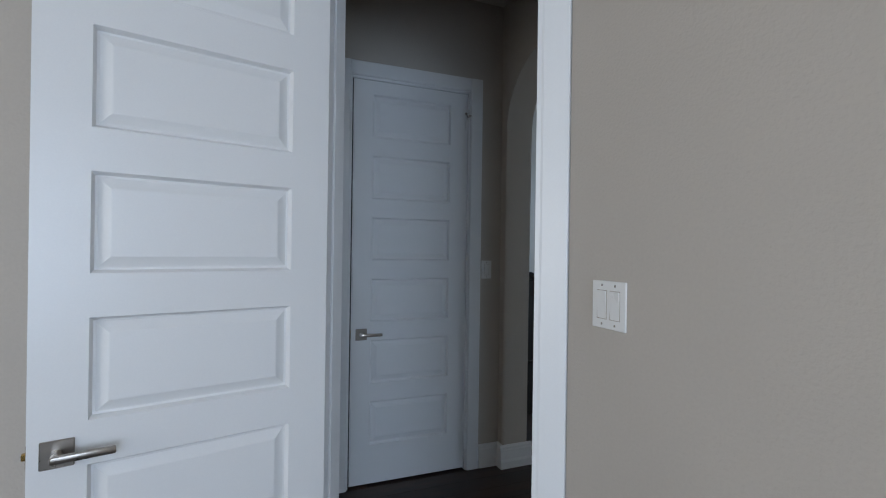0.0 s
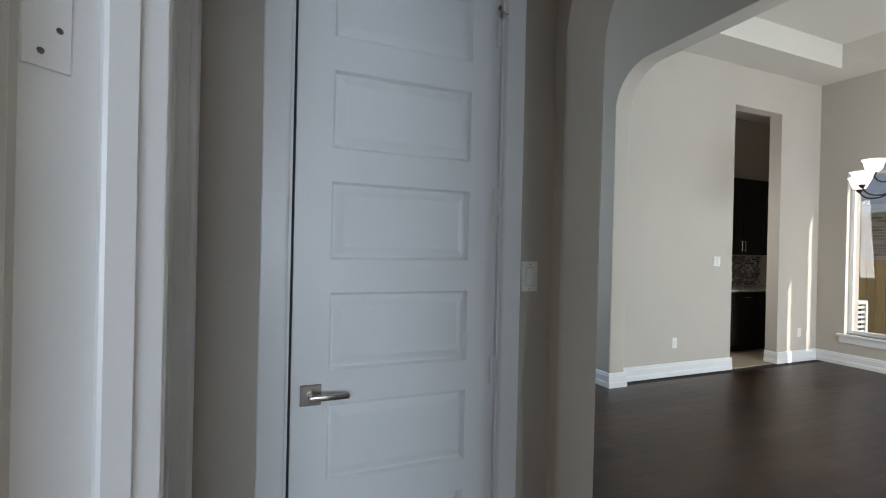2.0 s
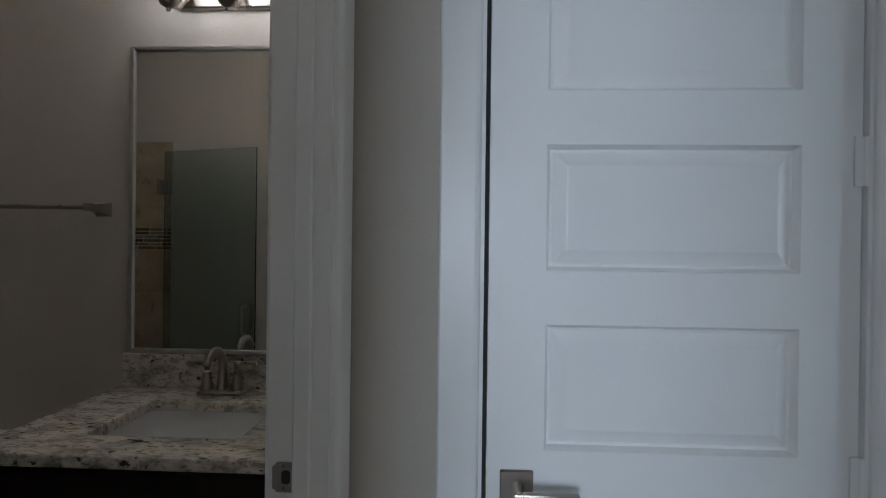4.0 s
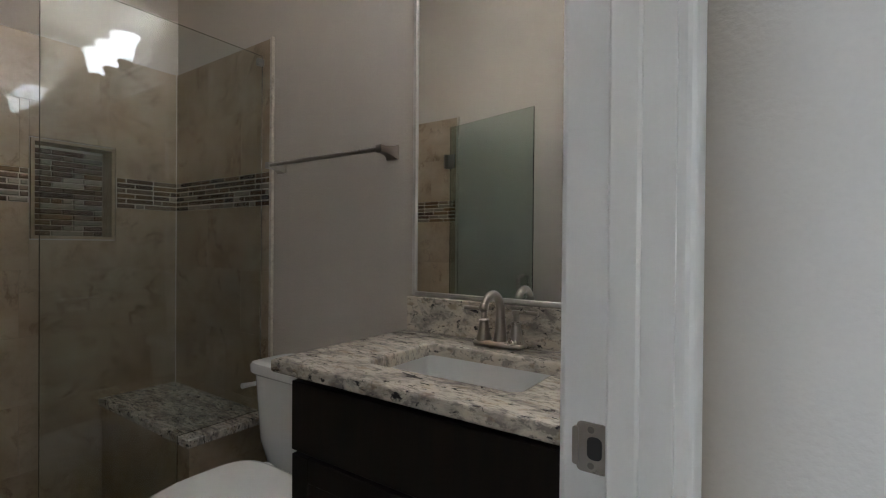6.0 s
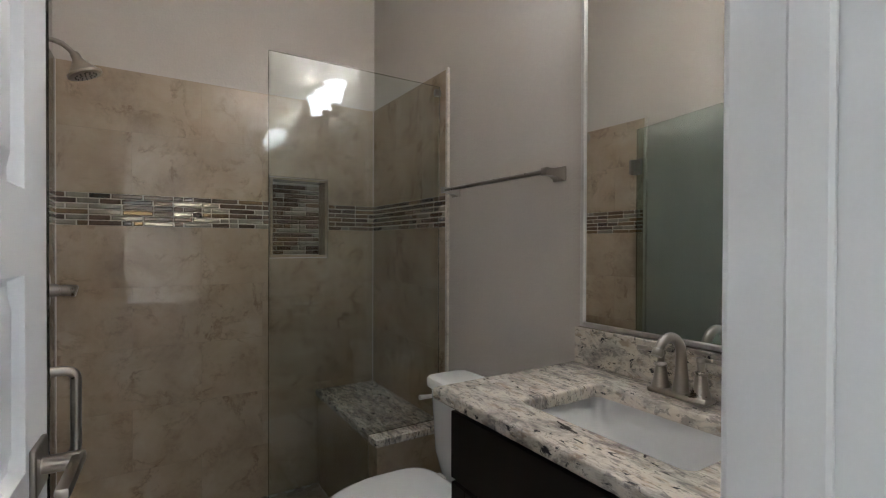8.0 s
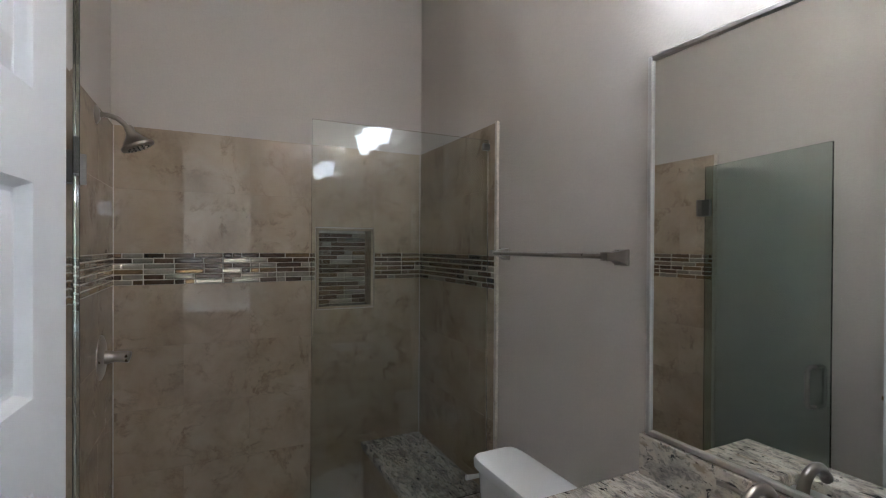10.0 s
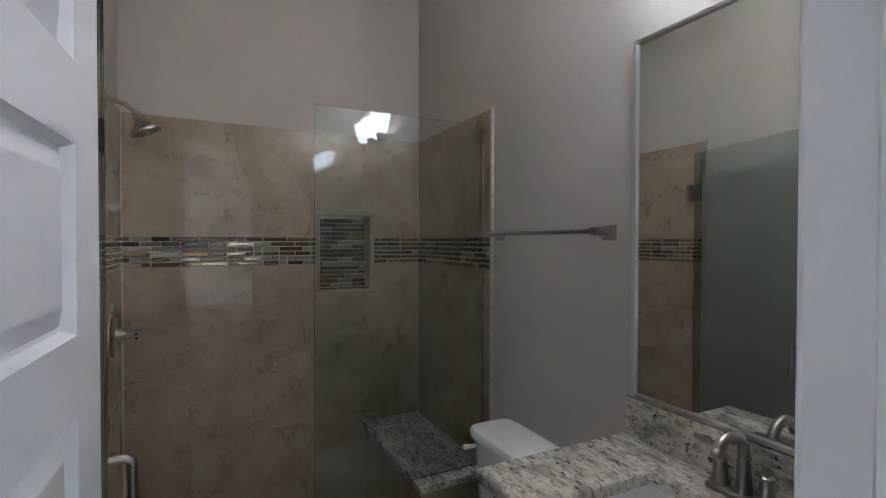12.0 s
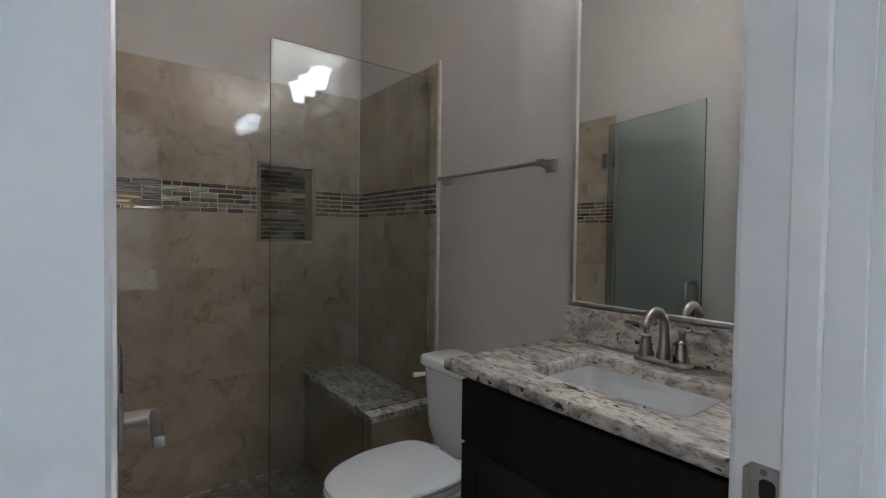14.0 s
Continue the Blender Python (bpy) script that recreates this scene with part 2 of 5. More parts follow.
# ---- building helpers ----
def box(bm, a, b, m=None, bevel=0.0, seg=1):
    """A box between two corners, in the frame m."""
    lo = [min(p, q) for p, q in zip(a, b)]
    hi = [max(p, q) for p, q in zip(a, b)]
    v = [bm.verts.new((x, y, z)) for z in (lo[2], hi[2]) for y in (lo[1], hi[1]) for x in (lo[0], hi[0])]
    f = [bm.faces.new([v[i] for i in q]) for q in ((0, 2, 3, 1), (4, 5, 7, 6), (0, 1, 5, 4), (2, 6, 7, 3), (0, 4, 6, 2), (1, 3, 7, 5))]
    if bevel:
        r = bmesh.ops.bevel(bm, geom=list({e for g in f for e in g.edges}), offset=bevel, segments=seg, affect="EDGES", profile=0.5)
        v = list({p for g in r["faces"] for p in g.verts} | {p for p in v if p.is_valid})
    if m is not None:
        bmesh.ops.transform(bm, matrix=m, verts=v)
    return bm


def extrude_outline(bm, outline, depth, m):
    """A prism: an outline in the plane (x, y), pushed along z by depth, in the frame m."""
    a = [bm.verts.new(m @ Vector((x, y, 0))) for x, y in outline]
    b = [bm.verts.new(m @ Vector((x, y, depth))) for x, y in outline]
    bm.faces.new(a[::-1])
    bm.faces.new(b)
    n = len(a)
    for i in range(n):
        bm.faces.new((a[i], a[(i + 1) % n], b[(i + 1) % n], b[i]))
    return bm


def lathe(bm, profile, m=None, n=24):
    """Turns (radius, height) pairs about z, in the frame m."""
    rings = []
    for r, z in profile:
        rings.append([bm.verts.new((r * math.cos(2 * math.pi * i / n), r * math.sin(2 * math.pi * i / n), z)) for i in range(n)])
    for p, q in zip(rings, rings[1:]):
        for i in range(n):
            bm.faces.new((p[i], p[(i + 1) % n], q[(i + 1) % n], q[i]))
    for ring, flip in ((rings[0], True), (rings[-1], False)):
        if (ring[0].co - ring[n // 2].co).length > 1e-5:
            bm.faces.new(ring[::-1] if flip else ring)
    if m is not None:
        bmesh.ops.transform(bm, matrix=m, verts=[v for ring in rings for v in ring])
    return bm


def tube(bm, points, radius, n=12):
    """A round bar along points; radius is one number or one a point."""
    pts = [Vector(p) for p in points]
    rad = radius if isinstance(radius, (list, tuple)) else [radius] * len(pts)
    rings = []
    side = None
    for i, p in enumerate(pts):
        d = (pts[min(i + 1, len(pts) - 1)] - pts[max(i - 1, 0)]).normalized()
        if side is None:
            side = d.orthogonal().normalized()
        side = (side - d * side.dot(d)).normalized()
        up = d.cross(side)
        rings.append([bm.verts.new(p + (side * math.cos(2 * math.pi * k / n) + up * math.sin(2 * math.pi * k / n)) * rad[i]) for k in range(n)])
    for p, q in zip(rings, rings[1:]):
        for k in range(n):
            bm.faces.new((p[k], p[(k + 1) % n], q[(k + 1) % n], q[k]))
    bm.faces.new(rings[0][::-1])
    bm.faces.new(rings[-1])
    return bm


def arc(centre, radius, a0, a1, n, u=(1, 0, 0), w=(0, 0, 1)):
    """Points on an arc in the plane of u and w, angles in degrees."""
    c, u, w = Vector(centre), Vector(u), Vector(w)
    return [c + (u * math.cos(radians(a0 + (a1 - a0) * i / n)) + w * math.sin(radians(a0 + (a1 - a0) * i / n))) * radius for i in range(n + 1)]


def finish(name, bm, mat, smooth=False):
    bmesh.ops.recalc_face_normals(bm, faces=bm.faces)
    me = bpy.data.meshes.new(name)
    bm.to_mesh(me)
    bm.free()
    me.materials.append(mat)
    if smooth:
        me.polygons.foreach_set("use_smooth", [True] * len(me.polygons))
        me.set_sharp_from_angle(angle=radians(38))
    return new(name, me)


def part(name, bm, mat, parent, label="", smooth=False):
    """One mesh under a thing or a part; its coordinates are the thing's own."""
    ob = finish(name, bm, mat, smooth)
    ob.parent = parent
    if label:
        ob["label"] = label
    return ob


def piece(name, mesh, parent, m):
    """One small piece on shared mesh data."""
    ob = new(name, mesh)
    ob.parent = parent
    ob.matrix_basis = m
    return ob


def thing(name, label, category, m=None, group="", kind=""):
    ob = tagged(new(name), label, category, group, kind)
    ob.empty_display_size = 0.05
    if m is not None:
        ob.matrix_basis = m
    return ob


def solid(name, boxes, mat, label, category, bevel=0.0):
    """A piece of the setting made of boxes."""
    bm = bmesh.new()
    for a, b in boxes:
        box(bm, a, b, None, bevel)
    return tagged(finish(name, bm, mat), label, category, "", "structure")


def frame_of(origin, along, up=(0, 0, 1)):
    """A frame with x along, z up and y to the left of along."""
    x = Vector(along).normalized()
    z = Vector(up)
    y = z.cross(x)
    return Matrix.Translation(origin) @ Matrix((x, y, z)).transposed().to_4x4()


# ---- large structure ----
HALL_H, BATH_H, BED_H, FOYER_H, DIN_H = 3.05, 3.05, 3.05, 4.6, 3.72
DOOR_H = 2.45
WT = "greige painted drywall with light orange-peel texture"

# bedroom: east wall with the switch, north wall, angled doorway wall, and the plain walls behind the walker
solid("wall_bedroom_east", [((1.05, -2.6, 0), (1.165, 1.386, BED_H))], PAINT, WT, "wall")
solid("wall_bedroom_north", [((-3.0, 2.045, 0), (0.40, 2.16, BED_H))], PAINT, WT, "wall")
# The gap in the west wall is unseen, added for the lamp there.
solid("wall_bedroom_west", [((-3.115, -2.6, 0), (-3.0, -1.6, BED_H)), ((-3.115, 0.2, 0), (-3.0, 2.16, BED_H)), ((-3.115, -1.6, 0), (-3.0, 0.2, 0.65)), ((-3.115, -1.6, 2.35), (-3.0, 0.2, BED_H))], PAINT, WT, "wall")
solid("wall_bedroom_south", [((-3.115, -2.715, 0), (-1.0, -2.6, BED_H)), ((0.8, -2.715, 0), (1.165, -2.6, BED_H)),
                             ((-1.0, -2.715, 0), (0.8, -2.6, 0.65)), ((-1.0, -2.715, 2.35), (0.8, -2.6, BED_H))], PAINT, WT, "wall")
C0 = Vector((1.05, 1.386, 0))
DIAG = Matrix.Translation(C0) @ Matrix(((-0.70711, 0.70711, 0, 0), (0.70711, 0.70711, 0, 0), (0, 0, 1, 0), (0, 0, 0, 1)))
# in DIAG: x runs along the wall away from the corner, y through it into the hall
D0, D1 = 0.080, 0.862
bm = bmesh.new()
for a, b in (((-0.05, 0, 0), (D0, 0.115, BED_H)), ((D1, 0, 0), (0.985, 0.115, BED_H)), ((D0, 0, DOOR_H + 0.02), (D1, 0.115, BED_H))):
    box(bm, a, b, DIAG)
tagged(finish("wall_angled", bm, PAINT), WT, "wall", "", "structure")

# hall: bathroom wall, closet wall, arch wall
B0, B1 = 2.255, 2.930
solid("wall_hall_west", [((0.362, 2.06, 0), (0.465, B0, HALL_H)), ((0.362, B1, 0), (0.465, 3.6, HALL_H)), ((0.362, B0, DOOR_H + 0.02), (0.465, B1, HALL_H))], PAINT, WT, "wall")
K0, K1 = 0.733, 1.511
solid("wall_hall_north", [((0.465, 3.05, 0), (K0, 3.165, HALL_H)), ((K1, 3.05, 0), (1.745, 3.165, HALL_H)), ((K0, 3.05, DOOR_H + 0.02), (K1, 3.165, HALL_H))], PAINT, WT, "wall")


def arch_wall(name, x0, x1, y0, y1, height, ya, yb, spring, radius, rise, label):
    """A wall along y with an arched opening from ya to yb, its corners rounded off."""
    pts = [(y0, 0), (ya, 0)]
    n = 14
    top = spring + radius
    for i in range(n + 1):
        a = radians(180 - 90 * i / n)
        pts.append((ya + radius + radius * math.cos(a), spring + radius * math.sin(a)))
    mid = (ya + yb) / 2
    pts.append((mid, top + rise))
    for i in range(n + 1):
        a = radians(90 - 90 * i / n)
        pts.append((yb - radius + radius * math.cos(a), spring + radius * math.sin(a)))
    pts += [(yb, 0), (y1, 0), (y1, height), (y0, height)]
    bm = bmesh.new()
    m = Matrix.Translation((x0, 0, 0)) @ Matrix(((0, 0, 1, 0), (1, 0, 0, 0), (0, 1, 0, 0), (0, 0, 0, 1)))
    extrude_outline(bm, pts, x1 - x0, m)
    rim = []
    for e in bm.edges:
        p, q = e.verts
        same = abs(p.co.x - q.co.x) < 1e-6
        inside = all(ya - 1e-4 <= v.co.y <= yb + 1e-4 and v.co.z < top + rise + 1e-3 for v in (p, q))
        if same and inside and not (p.co.z < 1e-6 and q.co.z < 1e-6):
            rim.append(e)
    bmesh.ops.bevel(bm, geom=rim, offset=0.018, segments=4, affect="EDGES", profile=0.5)
    ob = finish(name, bm, PAINT, True)
    return tagged(ob, label, "wall", "", "structure")


arch_wall("wall_hall_east", 1.745, 1.935, 0.7, 3.165, HALL_H, 1.30, 2.985, 2.20, 0.44, 0.06, "greige drywall wall with a soft-cornered arched opening")
arch_wall("wall_foyer_east", 4.09, 4.285, 0.2, 8.0, FOYER_H, 1.55, 5.24, 2.84, 0.43, 0.03, "greige drywall wall with a wide arched opening")
solid("wall_hall_south", [((1.165, 0.585, 0), (4.09, 0.70, FOYER_H))], PAINT, WT, "wall")
# North wall's opening is made up, out of view, for the foyer lamp.
solid("wall_foyer_north", [((1.745, 8.0, 0), (2.4, 8.115, FOYER_H)), ((3.6, 8.0, 0), (4.285, 8.115, FOYER_H)), ((2.4, 8.0, 0), (3.6, 8.115, 0.9)), ((2.4, 8.0, 2.9), (3.6, 8.115, FOYER_H))], PAINT, WT, "wall")
solid("wall_foyer_west", [((1.815, 3.165, 0), (1.935, 8.0, FOYER_H)), ((1.845, 0.7, HALL_H), (1.935, 3.165, FOYER_H))], PAINT, WT, "wall")

# dining room with its kitchen passage and windows
N0, N1, NH = 6.085, 6.975, 3.232
bm = bmesh.new()
box(bm, (4.285, 5.37, 0), (N0, 5.52, DIN_H + 0.5))
box(bm, (N1, 5.37, 0), (7.95, 5.52, DIN_H + 0.5))
box(bm, (N0, 5.37, NH), (N1, 5.52, DIN_H + 0.5))
tagged(finish("wall_dining_north", bm, PAINT), "greige drywall wall with a tall passage to the kitchen", "wall", "", "structure")
# The last pair is an invented window out of view, holding a lamp.
WINDOWS = [(4.48, 5.045), (3.44, 3.99), (-0.32, 0.23)]
WZ0, WZ1 = 0.405, 2.50
bm = bmesh.new()
edges = [5.37]
for a, b in WINDOWS:
    edges += [b, a]
edges.append(-0.5)
for i in range(0, len(edges), 2):
    box(bm, (7.80, edges[i + 1], 0), (7.95, edges[i], DIN_H + 0.5))
for a, b in WINDOWS:
    box(bm, (7.80, a, 0), (7.95, b, WZ0))
    box(bm, (7.80, a, WZ1), (7.95, b, DIN_H + 0.5))
tagged(finish("wall_dining_east", bm, PAINT), "greige drywall outside wall with tall windows", "wall", "", "structure")
# The south opening is unseen and added to let light in.
solid("wall_dining_south", [((4.285, -0.62, 0), (5.3, -0.5, DIN_H + 0.5)), ((6.9, -0.62, 0), (7.95, -0.5, DIN_H + 0.5)), ((5.3, -0.62, 0), (6.9, -0.5, 0.45)), ((5.3, -0.62, 2.45), (6.9, -0.5, DIN_H + 0.5))], PAINT, WT, "wall")
solid("wall_dining_west_end", [((4.09, -0.62, 0), (4.285, 0.2, DIN_H + 0.5))], PAINT, WT, "wall")

# bathroom walls
solid("wall_bath_north", [((-2.035, 3.60, 0), (0.479, 3.715, BATH_H))], PAINT, WT, "wall")
NY0, NY1, NZ0, NZ1 = 3.02, 3.318, 1.218, 1.632
solid("wall_bath_west", [((-2.06, 2.045, 0), (-1.93, NY0, BATH_H)), ((-2.06, NY1, 0), (-1.93, 3.60, BATH_H)), ((-2.06, NY0, 0), (-1.93, NY1, NZ0)),
                         ((-2.06, NY0, NZ1), (-1.93, NY1, BATH_H)), ((-2.06, NY0, NZ0), (-2.03, NY1, NZ1))], PAINT, WT, "wall")

# floors and ceilings
solid("floor", [((-3.115, -2.715, -0.06), (8.0, 3.05, -0.012)), ((0.479, 3.05, -0.06), (8.0, 8.1, -0.012))], SUBFLOOR, "dark stained wood floor", "floor")
solid("floor_bath", [((-1.93, 2.16, -0.012), (0.42, 3.60, -0.002))], DARK_GROUT, "beige tiled bathroom floor", "floor")
solid("ceiling_bedroom", [((-3.115, -2.715, BED_H), (1.165, 2.16, BED_H + 0.1))], CEIL, "flat painted ceiling", "ceiling")
solid("ceiling_hall", [((0.36, 0.585, HALL_H + 0.101), (1.745, 3.165, HALL_H + 0.2)), ((0.40, 0.6, HALL_H), (1.745, 3.165, HALL_H + 0.1))], CEIL, "flat painted ceiling", "ceiling")
solid("ceiling_bath", [((-2.06, 2.16, BATH_H), (0.40, 3.715, BATH_H + 0.1))], CEIL, "flat painted ceiling", "ceiling")
solid("ceiling_foyer", [((1.745, 0.585, FOYER_H), (4.285, 8.115, FOYER_H + 0.1))], CEIL, "flat painted ceiling", "ceiling")
TR = 0.47
solid("ceiling_dining", [((4.285, -0.5, DIN_H), (4.285 + TR + 0.1, 5.37, DIN_H + 0.1)), ((7.80 - TR, -0.5, DIN_H), (7.80, 5.37, DIN_H + 0.1)),
                         ((4.285 + TR + 0.1, 5.37 - TR, DIN_H), (7.80 - TR, 5.37, DIN_H + 0.1)), ((4.285 + TR + 0.1, -0.5, DIN_H), (7.80 - TR, 0.2, DIN_H + 0.1)),
                         ((4.285 + TR, 0.1, DIN_H + 0.1), (4.285 + TR + 0.1, 5.47 - TR, DIN_H + 0.29)), ((7.80 - TR, 0.1, DIN_H + 0.1), (7.90 - TR, 5.47 - TR, DIN_H + 0.29)),
                         ((4.285 + TR + 0.1, 5.37 - TR, DIN_H + 0.1), (7.80 - TR, 5.47 - TR, DIN_H + 0.29)), ((4.285 + TR + 0.1, 0.1, DIN_H + 0.1), (7.80 - TR, 0.2, DIN_H + 0.29)),
                         ((4.2, -0.6, DIN_H + 0.29), (7.95, 5.52, DIN_H + 0.39))], CEIL, "painted tray ceiling with a raised middle", "ceiling")
# kitchen behind the passage
# The opening at the west end is made up, only for the lamp.
solid("wall_kitchen", [((5.6, 6.62, 0), (8.9, 6.72, 3.6)), ((8.8, 5.52, 0), (8.9, 6.62, 3.6)), ((5.5, 5.52, 0), (5.6, 5.7, 3.6)), ((5.5, 6.5, 0), (5.6, 6.72, 3.6)), ((5.5, 5.7, 0), (5.6, 6.5, 1.0)), ((5.5, 5.7, 2.4), (5.6, 6.5, 3.6)), ((7.95, 5.42, 0), (8.9, 5.52, 3.6))], PAINT, WT, "wall")
solid("ceiling_kitchen", [((5.5, 5.52, 3.6), (8.9, 6.72, 3.7))], CEIL, "flat painted ceiling", "ceiling")
solid("floor_kitchen", [((5.6, 5.40, -0.012), (8.8, 6.62, 0.002))], GROUT, "pale tiled kitchen floor", "floor")


# ---- trim: baseboards and casings ----
BASE = [(0, 0), (0.022, 0), (0.022, 0.045), (0.016, 0.06), (0.016, 0.118), (0.012, 0.125), (0.012, 0.138), (0.006, 0.15), (0, 0.15)]


def baseboard(a, b, side=1):
    """A moulded baseboard from a to b on the floor; it stands to the left of the way for side 1."""
    a, b = Vector((*a, 0)), Vector((*b, 0))
    x = (b - a).normalized()
    n = Vector((-x.y, x.x, 0)) * side
    m = Matrix.Translation(a) @ Matrix((n, Vector((0, 0, 1)), x)).transposed().to_4x4()
    bm = extrude_outline(bmesh.new(), BASE, (b - a).length, m)
    return tagged(finish("baseboard", bm, WHITE), "white painted stepped baseboard along the wall", "baseboard", "", "structure")


CASE = [(0, 0), (0.085, 0), (0.085, 0.013), (0.0835, 0.0163), (0.080, 0.018), (0.012, 0.018), (0.006, 0.0165), (0.002, 0.013), (0, 0.009)]


def casing(m, w, h, reveal=0.004, left=True, right=True):
    """Casing round an opening: in m, x runs along the wall from jamb to jamb (0 to w), y points out of the wall."""
    bm = bmesh.new()
    if left:
        extrude_outline(bm, CASE, h + 0.086, m @ Matrix(((-1, 0, 0, reveal), (0, 1, 0, 0), (0, 0, 1, 0), (0, 0, 0, 1))))
    if right:
        extrude_outline(bm, CASE, h + 0.086, m @ Matrix(((1, 0, 0, w - reveal), (0, 1, 0, 0), (0, 0, 1, 0), (0, 0, 0, 1))))
    extrude_outline(bm, CASE, w - 2 * reveal, m @ Matrix(((0, 0, 1, reveal), (0, 1, 0, 0), (1, 0, 0, h + 0.001), (0, 0, 0, 1))))
    return tagged(finish("trim", bm, WHITE), "white moulded door casing", "trim", "", "structure")


def jamb(m, w, h, depth, stop_from, stop_to, front=0.001):
    """The lining of an opening with its door stop: in m, x from jamb to jamb, y through the wall."""
    bm = bmesh.new()
    t = 0.012
    box(bm, (-0.002, -front, 0), (t, depth + 0.001, h), m)
    box(bm, (w - t, -front, 0), (w + 0.002, depth + 0.001, h), m)
    box(bm, (t, -0.001, h - t), (w - t, depth + 0.001, h + 0.018), m)
    box(bm, (t, stop_from, 0), (t + 0.011, stop_to, h - t), m, 0.003)
    box(bm, (w - t - 0.011, stop_from, 0), (w - t, stop_to, h - t), m, 0.003)
    box(bm, (t + 0.011, stop_from, h - t - 0.011), (w - t - 0.011, stop_to, h - t), m, 0.003)
    return tagged(finish("trim", bm, WHITE), "white painted door jamb with stop", "trim", "", "structure")


# angled bedroom doorway
MD = DIAG @ Matrix.Translation((D0, 0, 0))
jamb(MD, D1 - D0, DOOR_H, 0.115, 0.045, 0.080, 0.016)
casing(MD @ Matrix(((1, 0, 0, 0), (0, -1, 0, 0), (0, 0, 1, 0), (0, 0, 0, 1))), D1 - D0, DOOR_H)
casing(MD @ Matrix(((1, 0, 0, 0), (0, 1, 0, 0.115), (0, 0, 1, 0), (0, 0, 0, 1))), D1 - D0, DOOR_H)
# bathroom doorway: x runs north, y runs west through the wall from the hall
MB = Matrix(((0, -1, 0, 0.465), (1, 0, 0, B0), (0, 0, 1, 0), (0, 0, 0, 1)))
jamb(MB, B1 - B0, DOOR_H, 0.103, 0.030, 0.062)
casing(MB @ Matrix(((1, 0, 0, 0), (0, -1, 0, 0), (0, 0, 1, 0), (0, 0, 0, 1))), B1 - B0, DOOR_H)
casing(MB @ Matrix(((1, 0, 0, 0), (0, 1, 0, 0.103), (0, 0, 1, 0), (0, 0, 0, 1))), B1 - B0, DOOR_H)
# closet doorway
MK = Matrix(((1, 0, 0, K0), (0, 1, 0, 3.05), (0, 0, 1, 0), (0, 0, 0, 1)))
jamb(MK, K1 - K0, DOOR_H, 0.115, 0.048, 0.085)
casing(MK @ Matrix(((1, 0, 0, 0), (0, -1, 0, 0), (0, 0, 1, 0), (0, 0, 0, 1))), K1 - K0, DOOR_H)
solid("wall_closet", [((0.465, 3.55, 0), (1.845, 3.60, HALL_H))], PAINT, WT, "wall")

baseboard((1.05, 1.386), (1.05, -2.6), -1)
baseboard((-3.0, 2.045), (0.38, 2.045), -1)
baseboard((1.597, 3.05), (1.745, 3.05), -1)
baseboard((0.465, 3.05), (0.650, 3.05), -1)
baseboard((1.723, 2.985), (1.957, 2.985), -1)
baseboard((1.745, 2.99), (1.745, 3.05), 1)
baseboard((4.09, 8.0), (4.09, 5.24), -1)
baseboard((4.068, 5.24), (4.307, 5.24), -1)
baseboard((4.285, 5.24), (4.285, 5.37), -1)
baseboard((4.285, 5.37), (N0, 5.37), -1)
baseboard((N1, 5.37), (7.80, 5.37), -1)
baseboard((7.80, 5.37), (7.80, -0.5), -1)
baseboard((N0, 5.52), (N0, 5.348), 1)
baseboard((N1, 5.348), (N1, 5.52), 1)


# ---- doors ----
def lever(parent, m, flip=1):
    """A lever handle on a square rose: in m, y points out of the door, the lever runs along x times flip."""
    bm = bmesh.new()
    box(bm, (-0.034, 0.0, -0.034), (0.034, 0.008, 0.034), m, 0.002)
    rose = part("rose", bm, NICKEL, parent, "square brushed nickel rose")
    bm = bmesh.new()
    tube(bm, [m @ Vector((0, 0.006, 0)), m @ Vector((0, 0.05, 0))], 0.0125, 16)
    part("neck", bm, NICKEL, parent, "", True)
    bm = bmesh.new()
    box(bm, (-0.012 if flip > 0 else -0.118, 0.040, -0.008), (0.118 if flip > 0 else 0.012, 0.056, 0.010), m, 0.004, 2)
    part("lever", bm, NICKEL, parent, "brushed nickel lever", True)
    return rose


def panel_mesh(w, h, depth):
    """A raised panel with its sticking, seen from both faces, its middle at the origin; y is the thickness."""
    bm = bmesh.new()
    steps = ((0.0, 0.0), (0.003, 0.005), (0.008, 0.0155), (0.014, 0.0163), (0.041, 0.0045), (0.044, 0.004))
    for s in (-1, 1):
        rings = []
        for inset, dep in steps:
            y = s * (depth / 2 - dep)
            rings.append([bm.verts.new((x * (w / 2 - inset), y, z * (h / 2 - inset))) for x, z in ((-1, -1), (1, -1), (1, 1), (-1, 1))])
        for p, q in zip(rings, rings[1:]):
            for i in range(4):
                bm.faces.new((p[i], p[(i + 1) % 4], q[(i + 1) % 4], q[i]))
        bm.faces.new(rings[-1])
    return bm


